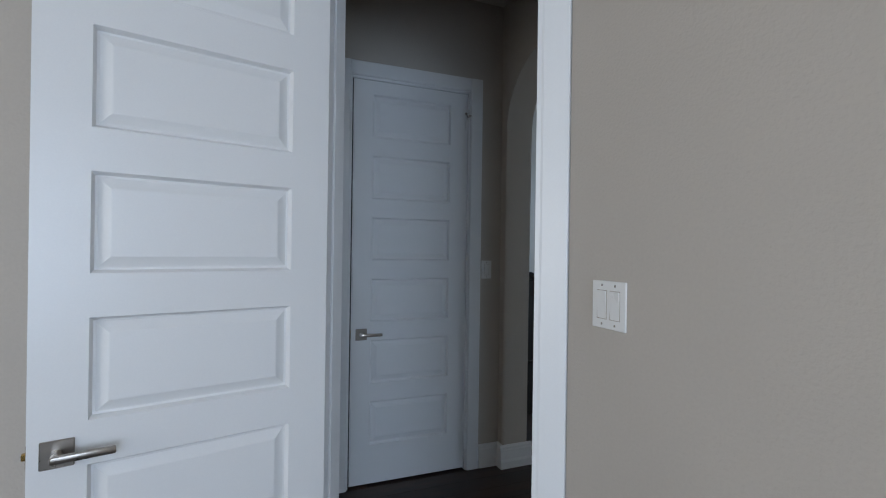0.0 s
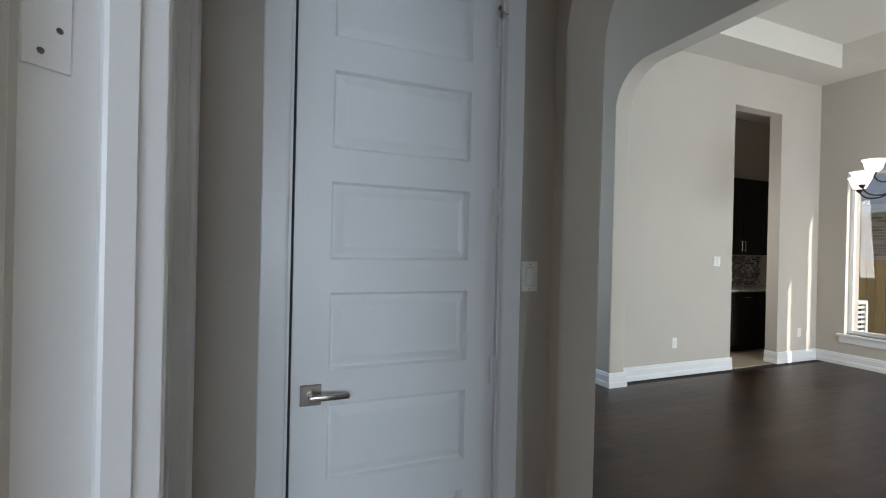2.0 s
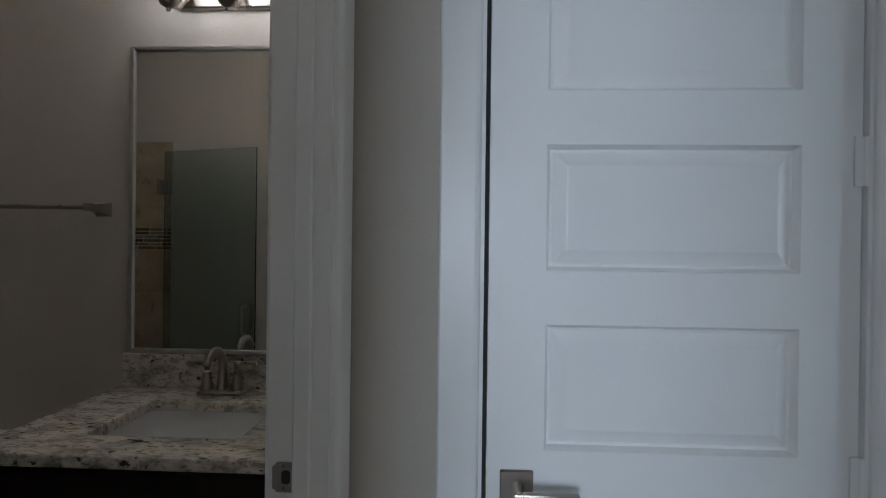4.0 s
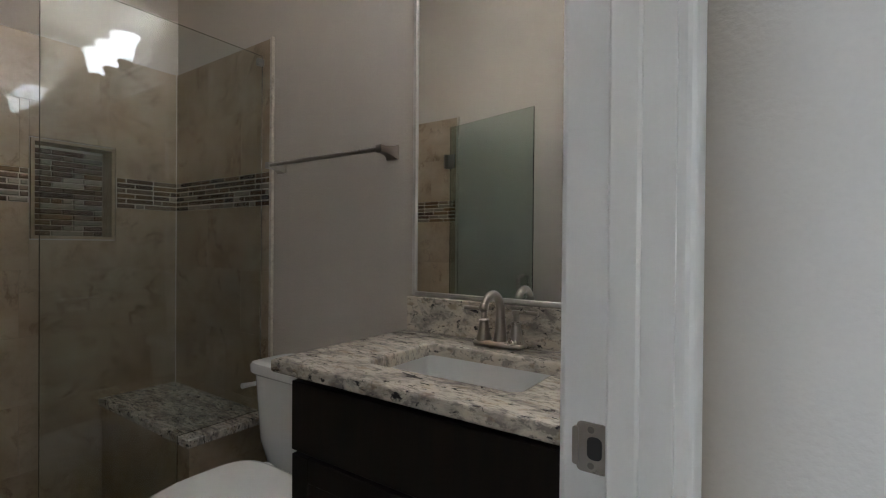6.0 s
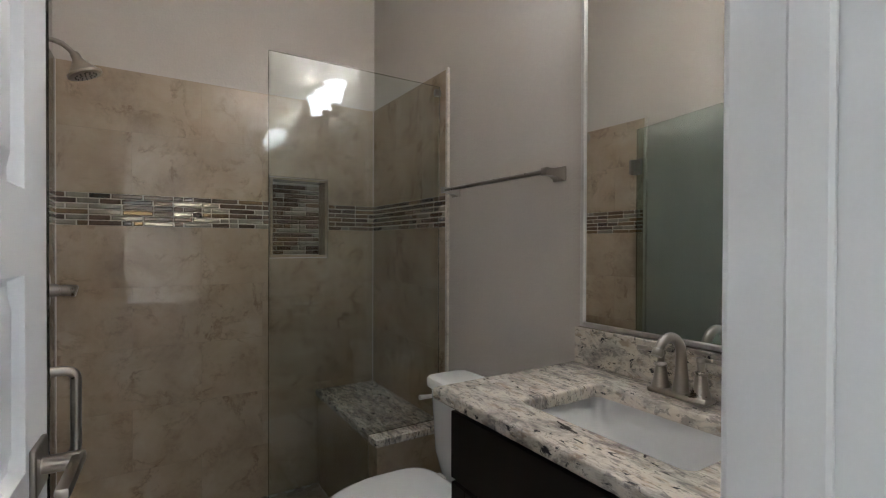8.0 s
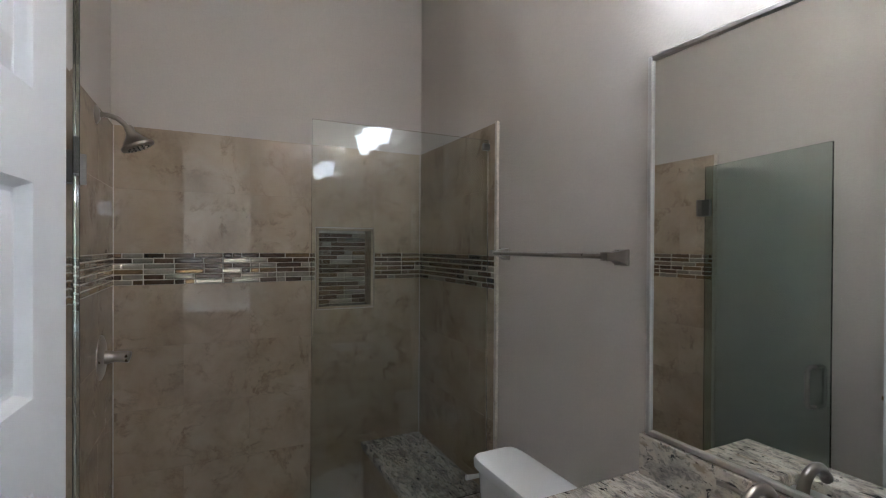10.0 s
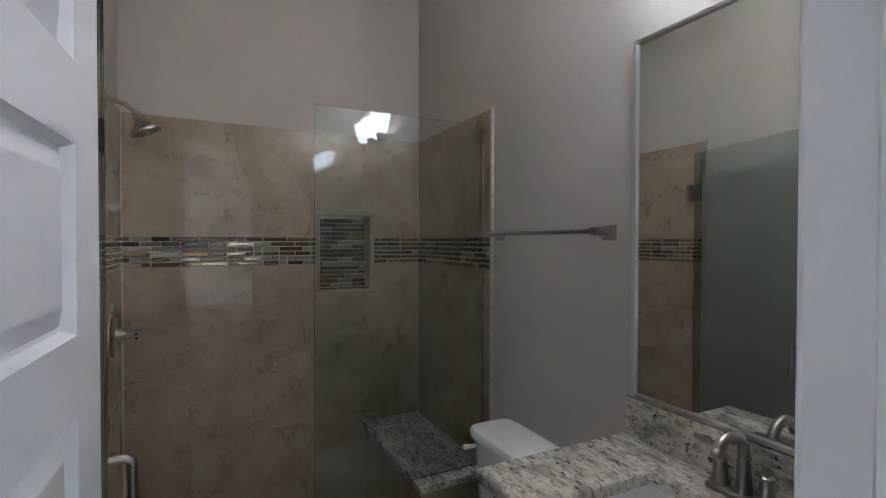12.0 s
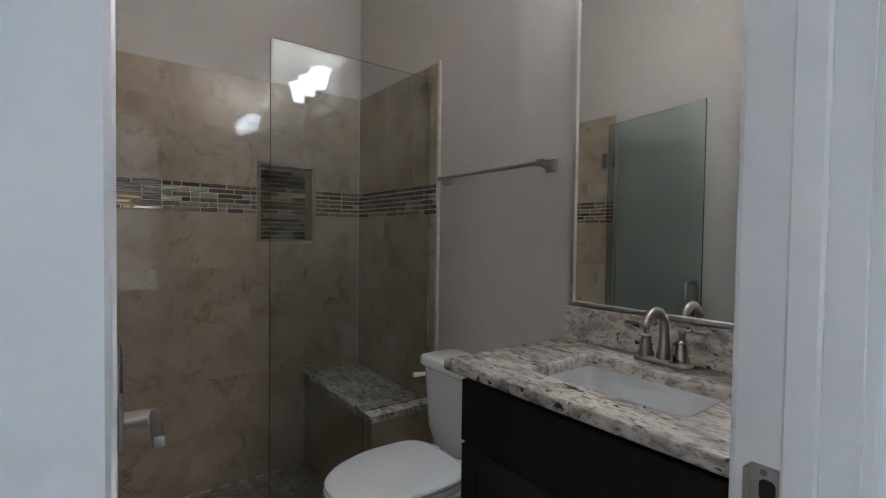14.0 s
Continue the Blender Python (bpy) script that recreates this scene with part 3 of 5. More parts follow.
def panel_door(name, m, w, h, label, lever_at, lever_z, both=True, lever_flip=-1, t=0.035):
    """A six-panel door: in m, x runs from the hinge edge to the free edge, y is the thickness from 0 to t."""
    door = thing(name, label, "door", m, "", "structure")
    ph, pitch, first = 0.259, 0.370, 0.234
    side = 0.117
    bm = bmesh.new()
    box(bm, (0, 0, 0), (side, t, h))
    box(bm, (w - side, 0, 0), (w, t, h))
    zs = [0.0]
    for i in range(6):
        zs += [first + i * pitch, first + i * pitch + ph]
    zs.append(h)
    for i in range(0, len(zs), 2):
        box(bm, (side, 0, zs[i]), (w - side, t, zs[i + 1]))
    bmesh.ops.remove_doubles(bm, verts=bm.verts, dist=1e-5)
    part("frame", bm, WHITE, door)
    bm = panel_mesh(w - 2 * side, ph, t)
    first_panel = None
    for i in range(6):
        place = Matrix.Translation((w / 2, t / 2, first + i * pitch + ph / 2))
        if first_panel is None:
            first_panel = part("panel", bm, WHITE, door)
            first_panel.matrix_basis = place
        else:
            piece("panel", first_panel.data, door, place)
    lever(door, Matrix.Translation((lever_at, t, lever_z)), lever_flip)
    if both:
        lever(door, Matrix.Translation((lever_at, 0, lever_z)) @ Matrix.Rotation(math.pi, 4, "Z"), -lever_flip)
    bm = bmesh.new()
    box(bm, (w - 0.0005, t / 2 - 0.012, lever_z - 0.028), (w + 0.0015, t / 2 + 0.012, lever_z + 0.028))
    box(bm, (w, t / 2 - 0.007, lever_z - 0.008), (w + 0.010, t / 2 + 0.007, lever_z + 0.008), None, 0.002)
    part("latch", bm, BRASS, door, "brass-toned latch plate")
    return door


def hinge(parent, m, h=0.1):
    """A butt hinge: knuckle and two painted leaves."""
    bm = bmesh.new()
    tube(bm, [m @ Vector((0, 0, -h / 2)), m @ Vector((0, 0, h / 2))], 0.0065, 10)
    box(bm, (-0.022, -0.003, -h / 2), (0.022, 0.001, h / 2), m)
    return part("hinge", bm, WHITE, parent, "painted butt hinge", True)


# bedroom door, folded back against the bedroom wall
ux = Vector((-0.970, -0.243, 0)).normalized()
uy = Vector((-ux.y, ux.x, 0))
hp = Vector((0.437, 1.896, 0.012))
m = Matrix.Translation(hp) @ Matrix((ux, uy, Vector((0, 0, 1)))).transposed().to_4x4()
door_bed = panel_door("door_1", m, 0.740, 2.43, "white six-panel interior door standing open with nickel lever", 0.682, 0.905)
# bathroom door, swung into the bathroom
ux = Vector((-0.708, 0.033, 0)).normalized()
uy = Vector((-ux.y, ux.x, 0))
m = Matrix.Translation((0.356, 2.325, 0.012)) @ Matrix((ux, uy, Vector((0, 0, 1)))).transposed().to_4x4()
door_bath = panel_door("door_2", m, 0.708, 2.43, "white six-panel bathroom door swung open with nickel lever", 0.640, 0.962)
# closet door, closed; hinges on the right
m = Matrix(((-1, 0, 0, K1 - 0.015), (0, -1, 0, 3.096), (0, 0, 1, 0.012), (0, 0, 0, 1)))
door_closet = panel_door("door_3", m, K1 - K0 - 0.037, 2.424, "closed white six-panel closet door with nickel lever", 0.679, 0.900, both=False, lever_flip=-1)
for hz in (0.30, 0.93, 1.57, 2.21):
    hinge(door_closet, Matrix.Translation((-0.004, 0.040, hz)))


# ---- bathroom: vanity ----
CX0, CX1, CY0, CY1, CZ = -0.421, 0.360, 3.088, 3.598, 0.934
vanity = thing("vanity_cabinet", "espresso stained wood vanity cabinet under a granite top", "cabinet", Matrix.Translation((-0.365, 3.12, 0)))
VW = 0.360 + 0.365
bm = bmesh.new()
box(bm, (0, 0.0, 0.09), (VW, 0.475, 0.74))
for a, b in (((0, 0), (VW, 0.02)), ((0, 0.455), (VW, 0.475)), ((0, 0.02), (0.02, 0.455)), ((VW - 0.02, 0.02), (VW, 0.455))):
    box(bm, (a[0], a[1], 0.74), (b[0], b[1], 0.901))
box(bm, (0.03, 0.06, 0.0), (VW - 0.03, 0.475, 0.09))
part("body", bm, ESPRESSO, vanity)


def shaker_front(parent, name, x0, x1, z0, z1, y=0.0, rail=0.055, t=0.019, mat=ESPRESSO):
    """A framed front with a recessed flat panel, facing -y."""
    bm = bmesh.new()
    g = 0.0025
    x0, x1, z0, z1 = x0 + g, x1 - g, z0 + g, z1 - g
    for a, b in (((x0, z0), (x0 + rail, z1)), ((x1 - rail, z0), (x1, z1)), ((x0 + rail, z0), (x1 - rail, z0 + rail)), ((x0 + rail, z1 - rail), (x1 - rail, z1))):
        box(bm, (a[0], y - t, a[1]), (b[0], y - 0.001, b[1]), None, 0.0015)
    box(bm, (x0 + rail, y - t + 0.009, z0 + rail), (x1 - rail, y - 0.001, z1 - rail))
    return part(name, bm, mat, parent)


def bar_pull(parent, a, b, out=0.028, r=0.005):
    """A slim bar handle from a to b, standing off towards -y."""
    a, b = Vector(a), Vector(b)
    d = (b - a).normalized()
    bm = bmesh.new()
    o = Vector((0, -out, 0))
    tube(bm, [a - d * 0.012 + o, b + d * 0.012 + o], r, 10)
    tube(bm, [a, a + o], r * 0.8, 8)
    tube(bm, [b, b + o], r * 0.8, 8)
    return part("handle", bm, NICKEL, parent, "brushed nickel bar handle", True)


bm = bmesh.new()
box(bm, (0.004, -0.019, 0.730), (VW - 0.004, -0.001, 0.890), None, 0.002)
part("drawer_front", bm, ESPRESSO, vanity)
for i in range(2):
    d = shaker_front(vanity, "door", 0.004 + i * (VW / 2 - 0.002), VW / 2 + i * (VW / 2 - 0.004), 0.11, 0.724)
    hx = VW / 2 + (-0.035 if i == 0 else 0.035)
    bar_pull(d, (hx, -0.019, 0.60), (hx, -0.019, 0.69))

# granite top with an opening for the sink
SX0, SX1, SY0, SY1 = -0.222, 0.166, 3.201, 3.458


def rect_ring(bm, outer, inner, z0, z1, bevel):
    """A slab with a rectangular hole; its upper edges are eased."""
    def loop(r, z):
        x0, y0, x1, y1 = r
        return [bm.verts.new(p) for p in ((x0, y0, z), (x1, y0, z), (x1, y1, z), (x0, y1, z))]

    o1, o0, i1, i0 = loop(outer, z1), loop(outer, z0), loop(inner, z1), loop(inner, z0)
    for k in range(4):
        j = (k + 1) % 4
        bm.faces.new((o1[k], o1[j], i1[j], i1[k]))
        bm.faces.new((o0[j], o0[k], i0[k], i0[j]))
        bm.faces.new((o0[k], o0[j], o1[j], o1[k]))
        bm.faces.new((i1[k], i1[j], i0[j], i0[k]))
    posts = [{i1[k], i0[k]} for k in range(4)]
    bmesh.ops.bevel(bm, geom=[ed for ed in bm.edges if set(ed.verts) in posts], offset=0.020, segments=4, affect="EDGES", profile=0.5)
    bm.normal_update()
    e = []
    for ed in bm.edges:
        zs = [v.co.z for v in ed.verts]
        if max(zs) - min(zs) < 1e-6 and any(abs(f.normal.z) < 0.5 for f in ed.link_faces) and not (zs[0] < (z0 + z1) / 2 and all(inner[0] - 1e-4 <= v.co.x <= inner[2] + 1e-4 and inner[1] - 1e-4 <= v.co.y <= inner[3] + 1e-4 for v in ed.verts)):
            e.append(ed)
    bmesh.ops.bevel(bm, geom=e, offset=bevel, segments=3, affect="EDGES", profile=0.5)


bm = bmesh.new()
rect_ring(bm, (CX0, CY0, CX1, CY1), (SX0, SY0, SX1, SY1), 0.902, CZ, 0.007)
top = finish("countertop", bm, GRANITE, True)
tagged(top, "polished cream and grey granite countertop with a sink opening", "countertop")
bm = bmesh.new()
box(bm, (-0.404, 3.574, CZ + 0.001), (CX1, 3.599, 1.043), None, 0.003, 2)
tagged(finish("backsplash", bm, GRANITE), "polished granite backsplash strip behind the faucet", "backsplash")

# undermount sink
sink = thing("sink", "white ceramic rectangular undermount sink in the granite top", "sink", Matrix.Translation(((SX0 + SX1) / 2, (SY0 + SY1) / 2, -0.011)))
bm = bmesh.new()
hw, hh = (SX1 - SX0) / 2 + 0.012, (SY1 - SY0) / 2 + 0.012
rings = []
for k, (f, z) in enumerate(((0.2, 0.755), (0.78, 0.757), (0.93, 0.79), (1.02, 0.86), (1.06, 0.900), (1.06, 0.9125), (1.0, 0.9125), (0.985, 0.902), (0.955, 0.86), (0.90, 0.80), (0.78, 0.775), (0.2, 0.768))):
    ring = []
    w2, h2 = hw * f, hh * f
    r = min(0.03 if z > 0.85 else 0.06, w2 * 0.6, h2 * 0.6)
    for cxs, cys, a0 in ((1, 1, 0), (-1, 1, 90), (-1, -1, 180), (1, -1, 270)):
        for q in range(6):
            a = radians(a0 + 18 * q)
            ring.append(bm.verts.new((cxs * (w2 - r) + r * math.cos(a), cys * (h2 - r) + r * math.sin(a), z)))
    rings.append(ring)
for p, q in zip(rings, rings[1:]):
    for i in range(len(p)):
        bm.faces.new((p[i], p[(i + 1) % len(p)], q[(i + 1) % len(p)], q[i]))
bm.faces.new(rings[0][::-1])
bm.faces.new(rings[-1])
basin = part("basin", bm, CERAMIC, sink, "", True)
bm = lathe(bmesh.new(), [(0.0, 0.770), (0.018, 0.7705), (0.022, 0.769), (0.022, 0.766)], None, 20)
part("drain", bm, CHROME, sink, "chrome drain", True)

# faucet: deck plate, two lever valves, arched spout
faucet = thing("faucet", "brushed nickel centerset faucet with arched spout and two levers", "faucet", Matrix.Translation((-0.047, 3.530, CZ)) @ Matrix.Diagonal((0.88, 0.95, 0.96, 1)))
bm = bmesh.new()
box(bm, (-0.082, -0.026, 0.0), (0.082, 0.026, 0.016), None, 0.008, 3)
part("deck_plate", bm, NICKEL, faucet, "", True)
bm = bmesh.new()
pts = [Vector((0, 0.002, 0.01)), Vector((0, 0.006, 0.05)), Vector((0, 0.004, 0.085))] + arc((0, -0.046, 0.100), 0.050, 0, 152, 14, (0, 1, 0), (0, 0, 1))
rad = [0.022, 0.0165, 0.0140] + [0.0134 - 0.0024 * i / 14 for i in range(15)]
tube(bm, pts, rad, 18)
spout = part("spout", bm, NICKEL, faucet, "", True)
tip = pts[-1]
bm = lathe(bmesh.new(), [(0.011, 0.004), (0.0138, 0.0), (0.0138, -0.010), (0.0115, -0.013), (0.0, -0.013)], Matrix.Translation(tip) @ Matrix.Rotation(radians(-28), 4, "X"), 18)
part("aerator", bm, NICKEL, spout, "", True)
for sx in (-1, 1):
    bm = lathe(bmesh.new(), [(0.024, 0.012), (0.024, 0.02), (0.0185, 0.034), (0.0150, 0.058), (0.0135, 0.066), (0.016, 0.068), (0.016, 0.072), (0.009, 0.077), (0.0095, 0.092), (0.013, 0.098), (0.011, 0.106), (0, 0.107)], Matrix.Translation((sx * 0.055, 0, 0)), 20)
    v = part("valve", bm, NICKEL, faucet, "", True)
    bm = bmesh.new()
    tube(bm, [Vector((sx * 0.055, 0, 0.100)), Vector((sx * 0.085, 0.0, 0.103)), Vector((sx * 0.125, 0, 0.101))], [0.0055, 0.005, 0.0065], 10)
    part("lever", bm, NICKEL, v, "", True)

# mirror in a thin metal frame
mirror = thing("mirror", "large frameless-looking wall mirror in a thin brushed metal frame", "mirror", Matrix.Translation((0, 3.6, 0)))
MX0, MX1, MZ0, MZ1 = -0.388, 0.335, 1.046, 2.044
bm = bmesh.new()
box(bm, (MX0 + 0.012, -0.014, MZ0 + 0.012), (MX1 - 0.012, -0.002, MZ1 - 0.012))
part("glass", bm, MIRROR, mirror, "silvered mirror glass")
bm = bmesh.new()
w = 0.013
for a, b in (((MX0, MZ0), (MX0 + w, MZ1)), ((MX1 - w, MZ0), (MX1, MZ1)), ((MX0 + w, MZ0), (MX1 - w, MZ0 + w)), ((MX0 + w, MZ1 - w), (MX1 - w, MZ1))):
    box(bm, (a[0], -0.022, a[1]), (b[0], -0.001, b[1]), None, 0.002)
part("frame", bm, FRAME, mirror, "brushed metal frame")

# vanity light: three lit bell shades
light = thing("vanity_light", "brushed nickel vanity light with three lit bell shades", "wall lamp", Matrix.Translation((-0.010, 3.6, 2.205)))
bm = bmesh.new()
box(bm, (-0.23, -0.022, -0.038), (0.23, -0.001, 0.038), None, 0.008, 3)
part("backplate", bm, NICKEL, light, "", True)
for sx in (-0.18, 0.0, 0.18):
    bm = bmesh.new()
    tube(bm, [Vector((sx, -0.02, 0.0)), Vector((sx, -0.05, -0.03)), Vector((sx, -0.085, -0.072)), Vector((sx, -0.118, -0.082)), Vector((sx, -0.135, -0.066))], [0.008, 0.0065, 0.0065, 0.0065, 0.008], 10)
    arm = part("arm", bm, NICKEL, light, "", True)
    o = Matrix.Translation((sx, -0.135, -0.062))
    bm = lathe(bmesh.new(), [(0.0, -0.044), (0.006, -0.042), (0.007, -0.034), (0.022, -0.024), (0.031, -0.008), (0.032, 0.004), (0.026, 0.008)], o, 20)
    part("cup", bm, NICKEL, arm, "", True)
    bm = lathe(bmesh.new(), [(0.028, 0.004), (0.036, 0.012), (0.043, 0.045), (0.050, 0.085), (0.062, 0.120), (0.070, 0.132), (0.067, 0.133), (0.058, 0.118), (0.046, 0.085), (0.039, 0.045), (0.030, 0.014), (0.0, 0.012)], o, 28)
    part("shade", bm, LAMP, light, "glowing white opal glass shade", True)
    bulb = new("bulb_light", bpy.data.lights.new("bulb_light", "POINT"))
    bulb.data.energy, bulb.data.color, bulb.data.shadow_soft_size = 16.0, (0.935, 0.94, 1.0), 0.030
    bulb.location = (-0.010 + sx, 3.6 - 0.135, 2.205 - 0.062 + 0.068)

# towel bar
bar = thing("towel_bar", "brushed nickel towel bar with flared square posts", "towel bar", Matrix.Translation((0, 3.6, 1.512)))
for x in (-1.075, -0.487):
    bm = bmesh.new()
    rings = []
    for y, hx, hz, zc in ((-0.001, 0.025, 0.023, 0), (-0.008, 0.025, 0.023, 0), (-0.014, 0.019, 0.019, 0.001), (-0.035, 0.012, 0.013, 0.003), (-0.052, 0.011, 0.011, 0.003), (-0.074, 0.012, 0.012, 0.003)):
        rings.append([bm.verts.new((x + a * hx, y, zc + b * hz)) for a, b in ((-1, -1), (1, -1), (1, 1), (-1, 1))])
    for p, q in zip(rings, rings[1:]):
        for i in range(4):
            bm.faces.new((p[i], p[(i + 1) % 4], q[(i + 1) % 4], q[i]))
    bm.faces.new(rings[0])
    bm.faces.new(rings[-1])
    part("post", bm, NICKEL, bar, "", True)
bm = tube(bmesh.new(), [(-1.070, -0.063, 0.003), (-0.492, -0.063, 0.003)], 0.0075, 14)
part("rod", bm, NICKEL, bar, "", True)

# ---- toilet ----
toilet = thing("toilet", "white ceramic two-piece toilet with the lid down", "toilet", Matrix.Translation((-0.785, 3.59, 0)))


def egg(f, front, back, half, z, n=36):
    """An elongated bowl outline: a round front towards -y and a straighter back."""
    out = []
    mid = (front + back) / 2 + 0.03
    for i in range(n):
        a = 2 * math.pi * i / n
        c, s = math.cos(a), math.sin(a)
        y = mid + (front - mid if s < 0 else back - mid) * (abs(s) ** (1.0 if s < 0 else 0.5)) * f
        out.append(Vector((half * f * math.copysign(abs(c) ** (0.9 if s < 0 else 0.6), c), y, z)))
    return out


def egg_stack(levels, name, label=""):
    bm = bmesh.new()
    rings = [[bm.verts.new(p) for p in egg(*lv)] for lv in levels]
    for p, q in zip(rings, rings[1:]):
        for i in range(len(p)):
            bm.faces.new((p[i], p[(i + 1) % len(p)], q[(i + 1) % len(p)], q[i]))
    bm.faces.new(rings[0][::-1])
    bm.faces.new(rings[-1])
    return part(name, bm, CERAMIC, toilet, label, True)


egg_stack([(0.72, -0.62, -0.18, 0.165, 0.0), (0.70, -0.62, -0.18, 0.165, 0.05), (0.62, -0.62, -0.18, 0.17, 0.15), (0.78, -0.65, -0.17, 0.175, 0.28), (0.96, -0.67, -0.16, 0.182, 0.38), (1.0, -0.67, -0.16, 0.185, 0.405), (0.98, -0.67, -0.16, 0.185, 0.412)], "bowl")
egg_stack([(0.98, -0.675, -0.20, 0.186, 0.415), (1.0, -0.675, -0.20, 0.187, 0.420), (1.0, -0.675, -0.20, 0.187, 0.432), (0.985, -0.675, -0.20, 0.187, 0.436)], "seat")
egg_stack([(0.985, -0.672, -0.205, 0.184, 0.439), (1.0, -0.672, -0.205, 0.185, 0.443), (1.0, -0.672, -0.205, 0.185, 0.452), (0.97, -0.672, -0.205, 0.185, 0.459), (0.90, -0.672, -0.205, 0.185, 0.462)], "lid")
bm = bmesh.new()
box(bm, (-0.10, -0.20, 0.30), (0.10, -0.02, 0.40), None, 0.02, 3)
part("shelf", bm, CERAMIC, toilet, "", True)
bm = bmesh.new()
rings = []
for z, hx, y0 in ((0.395, 0.138, -0.150), (0.42, 0.160, -0.165), (0.50, 0.188, -0.178), (0.735, 0.210, -0.185)):
    ring = []
    y1 = -0.012
    cy, hy = (y0 + y1) / 2, (y1 - y0) / 2
    for i in range(28):
        a = 2 * math.pi * i / 28
        c, s = math.cos(a), math.sin(a)
        ring.append(bm.verts.new((hx * math.copysign(abs(c) ** 0.35, c), cy + hy * math.copysign(abs(s) ** 0.35, s), z)))
    rings.append(ring)
for p, q in zip(rings, rings[1:]):
    for i in range(28):
        bm.faces.new((p[i], p[(i + 1) % 28], q[(i + 1) % 28], q[i]))
bm.faces.new(rings[0][::-1])
bm.faces.new(rings[-1])
tank = part("tank", bm, CERAMIC, toilet, "", True)
bm = bmesh.new()
rings = []
for z, g in ((0.737, 0.0), (0.745, 0.008), (0.768, 0.009), (0.778, 0.003), (0.781, -0.012)):
    ring = []
    for i in range(28):
        a = 2 * math.pi * i / 28
        c, s = math.cos(a), math.sin(a)
        ring.append(bm.verts.new(((0.214 + g) * math.copysign(abs(c) ** 0.3, c), -0.098 + (0.092 + g) * math.copysign(abs(s) ** 0.3, s), z)))
    rings.append(ring)
for p, q in zip(rings, rings[1:]):
    for i in range(28):
        bm.faces.new((p[i], p[(i + 1) % 28], q[(i + 1) % 28], q[i]))
bm.faces.new(rings[0][::-1])
bm.faces.new(rings[-1])
part("tank_lid", bm, CERAMIC, toilet, "", True)
bm = bmesh.new()
tube(bm, [(-0.204, -0.135, 0.69), (-0.222, -0.137, 0.69)], 0.011, 12)
tube(bm, [(-0.220, -0.137, 0.69), (-0.225, -0.165, 0.689), (-0.225, -0.205, 0.692)], [0.008, 0.008, 0.010], 12)
part("flush_lever", bm, PLASTIC, toilet, "white flush lever", True)

for sx in (-0.075, 0.075):
    bm = bmesh.new()
    box(bm, (sx - 0.022, -0.222, 0.413), (sx + 0.022, -0.190, 0.452), None, 0.007, 2)
    part("hinge_cap", bm, CERAMIC, toilet, "", True)

# ---- shower ----
SH = -1.146          # where the tiled side walls end
rows = [(0.0, 0.270), (0.270, 0.545), (0.545, 0.820), (0.820, 1.092), (1.092, 1.364), (1.505, 1.780), (1.780, 2.050)]
BAND = (1.364, 1.505)


def tiles_on(parent, m, length, start, hole=None):
    """Glazed tiles in running bond: in m, x runs along the wall, z up and y out of the wall."""
    for r, (z0, z1) in enumerate(rows):
        x = start + (0.275 if r % 2 else 0.0) - 0.55 * 3
        while x < length:
            a, b = max(x, 0.0), min(x + 0.55, length)
            x += 0.55
            if b - a < 0.02:
                continue
            rects = [(a, z0, b, z1)]
            if hole:
                cut = []
                hx0, hz0, hx1, hz1 = hole
                for p0, q0, p1, q1 in rects:
                    if p1 <= hx0 or p0 >= hx1 or q1 <= hz0 or q0 >= hz1:
                        cut.append((p0, q0, p1, q1))
                        continue
                    if p0 < hx0:
                        cut.append((p0, q0, hx0, q1))
                    if p1 > hx1:
                        cut.append((hx1, q0, p1, q1))
                    lo, hi = max(p0, hx0), min(p1, hx1)
                    if q0 < hz0:
                        cut.append((lo, q0, hi, hz0))
                    if q1 > hz1:
                        cut.append((lo, hz1, hi, q1))
                rects = cut
            for p0, q0, p1, q1 in rects:
                if p1 - p0 < 0.012 or q1 - q0 < 0.012:
                    continue
                g, c = 0.0008, 0.0005
                cx, cz = (p0 + p1) / 2, (q0 + q1) / 2
                hx, hz = (p1 - p0) / 2 - g, (q1 - q0) / 2 - g
                bm = bmesh.new()
                f = [bm.verts.new((sx * (hx - c), 0.0090, sz * (hz - c))) for sx, sz in ((-1, -1), (1, -1), (1, 1), (-1, 1))]
                e = [bm.verts.new((sx * hx, 0.0086, sz * hz)) for sx, sz in ((-1, -1), (1, -1), (1, 1), (-1, 1))]
                d = [bm.verts.new((sx * hx, 0.0005, sz * hz)) for sx, sz in ((-1, -1), (1, -1), (1, 1), (-1, 1))]
                bm.faces.new(f)
                for i in range(4):
                    j = (i + 1) % 4
                    bm.faces.new((e[i], e[j], f[j], f[i]))
                    bm.faces.new((d[i], d[j], e[j], e[i]))
                ob = part("tile", bm, TILE, parent)
                ob.matrix_basis = m @ Matrix.Translation((cx, 0, cz))


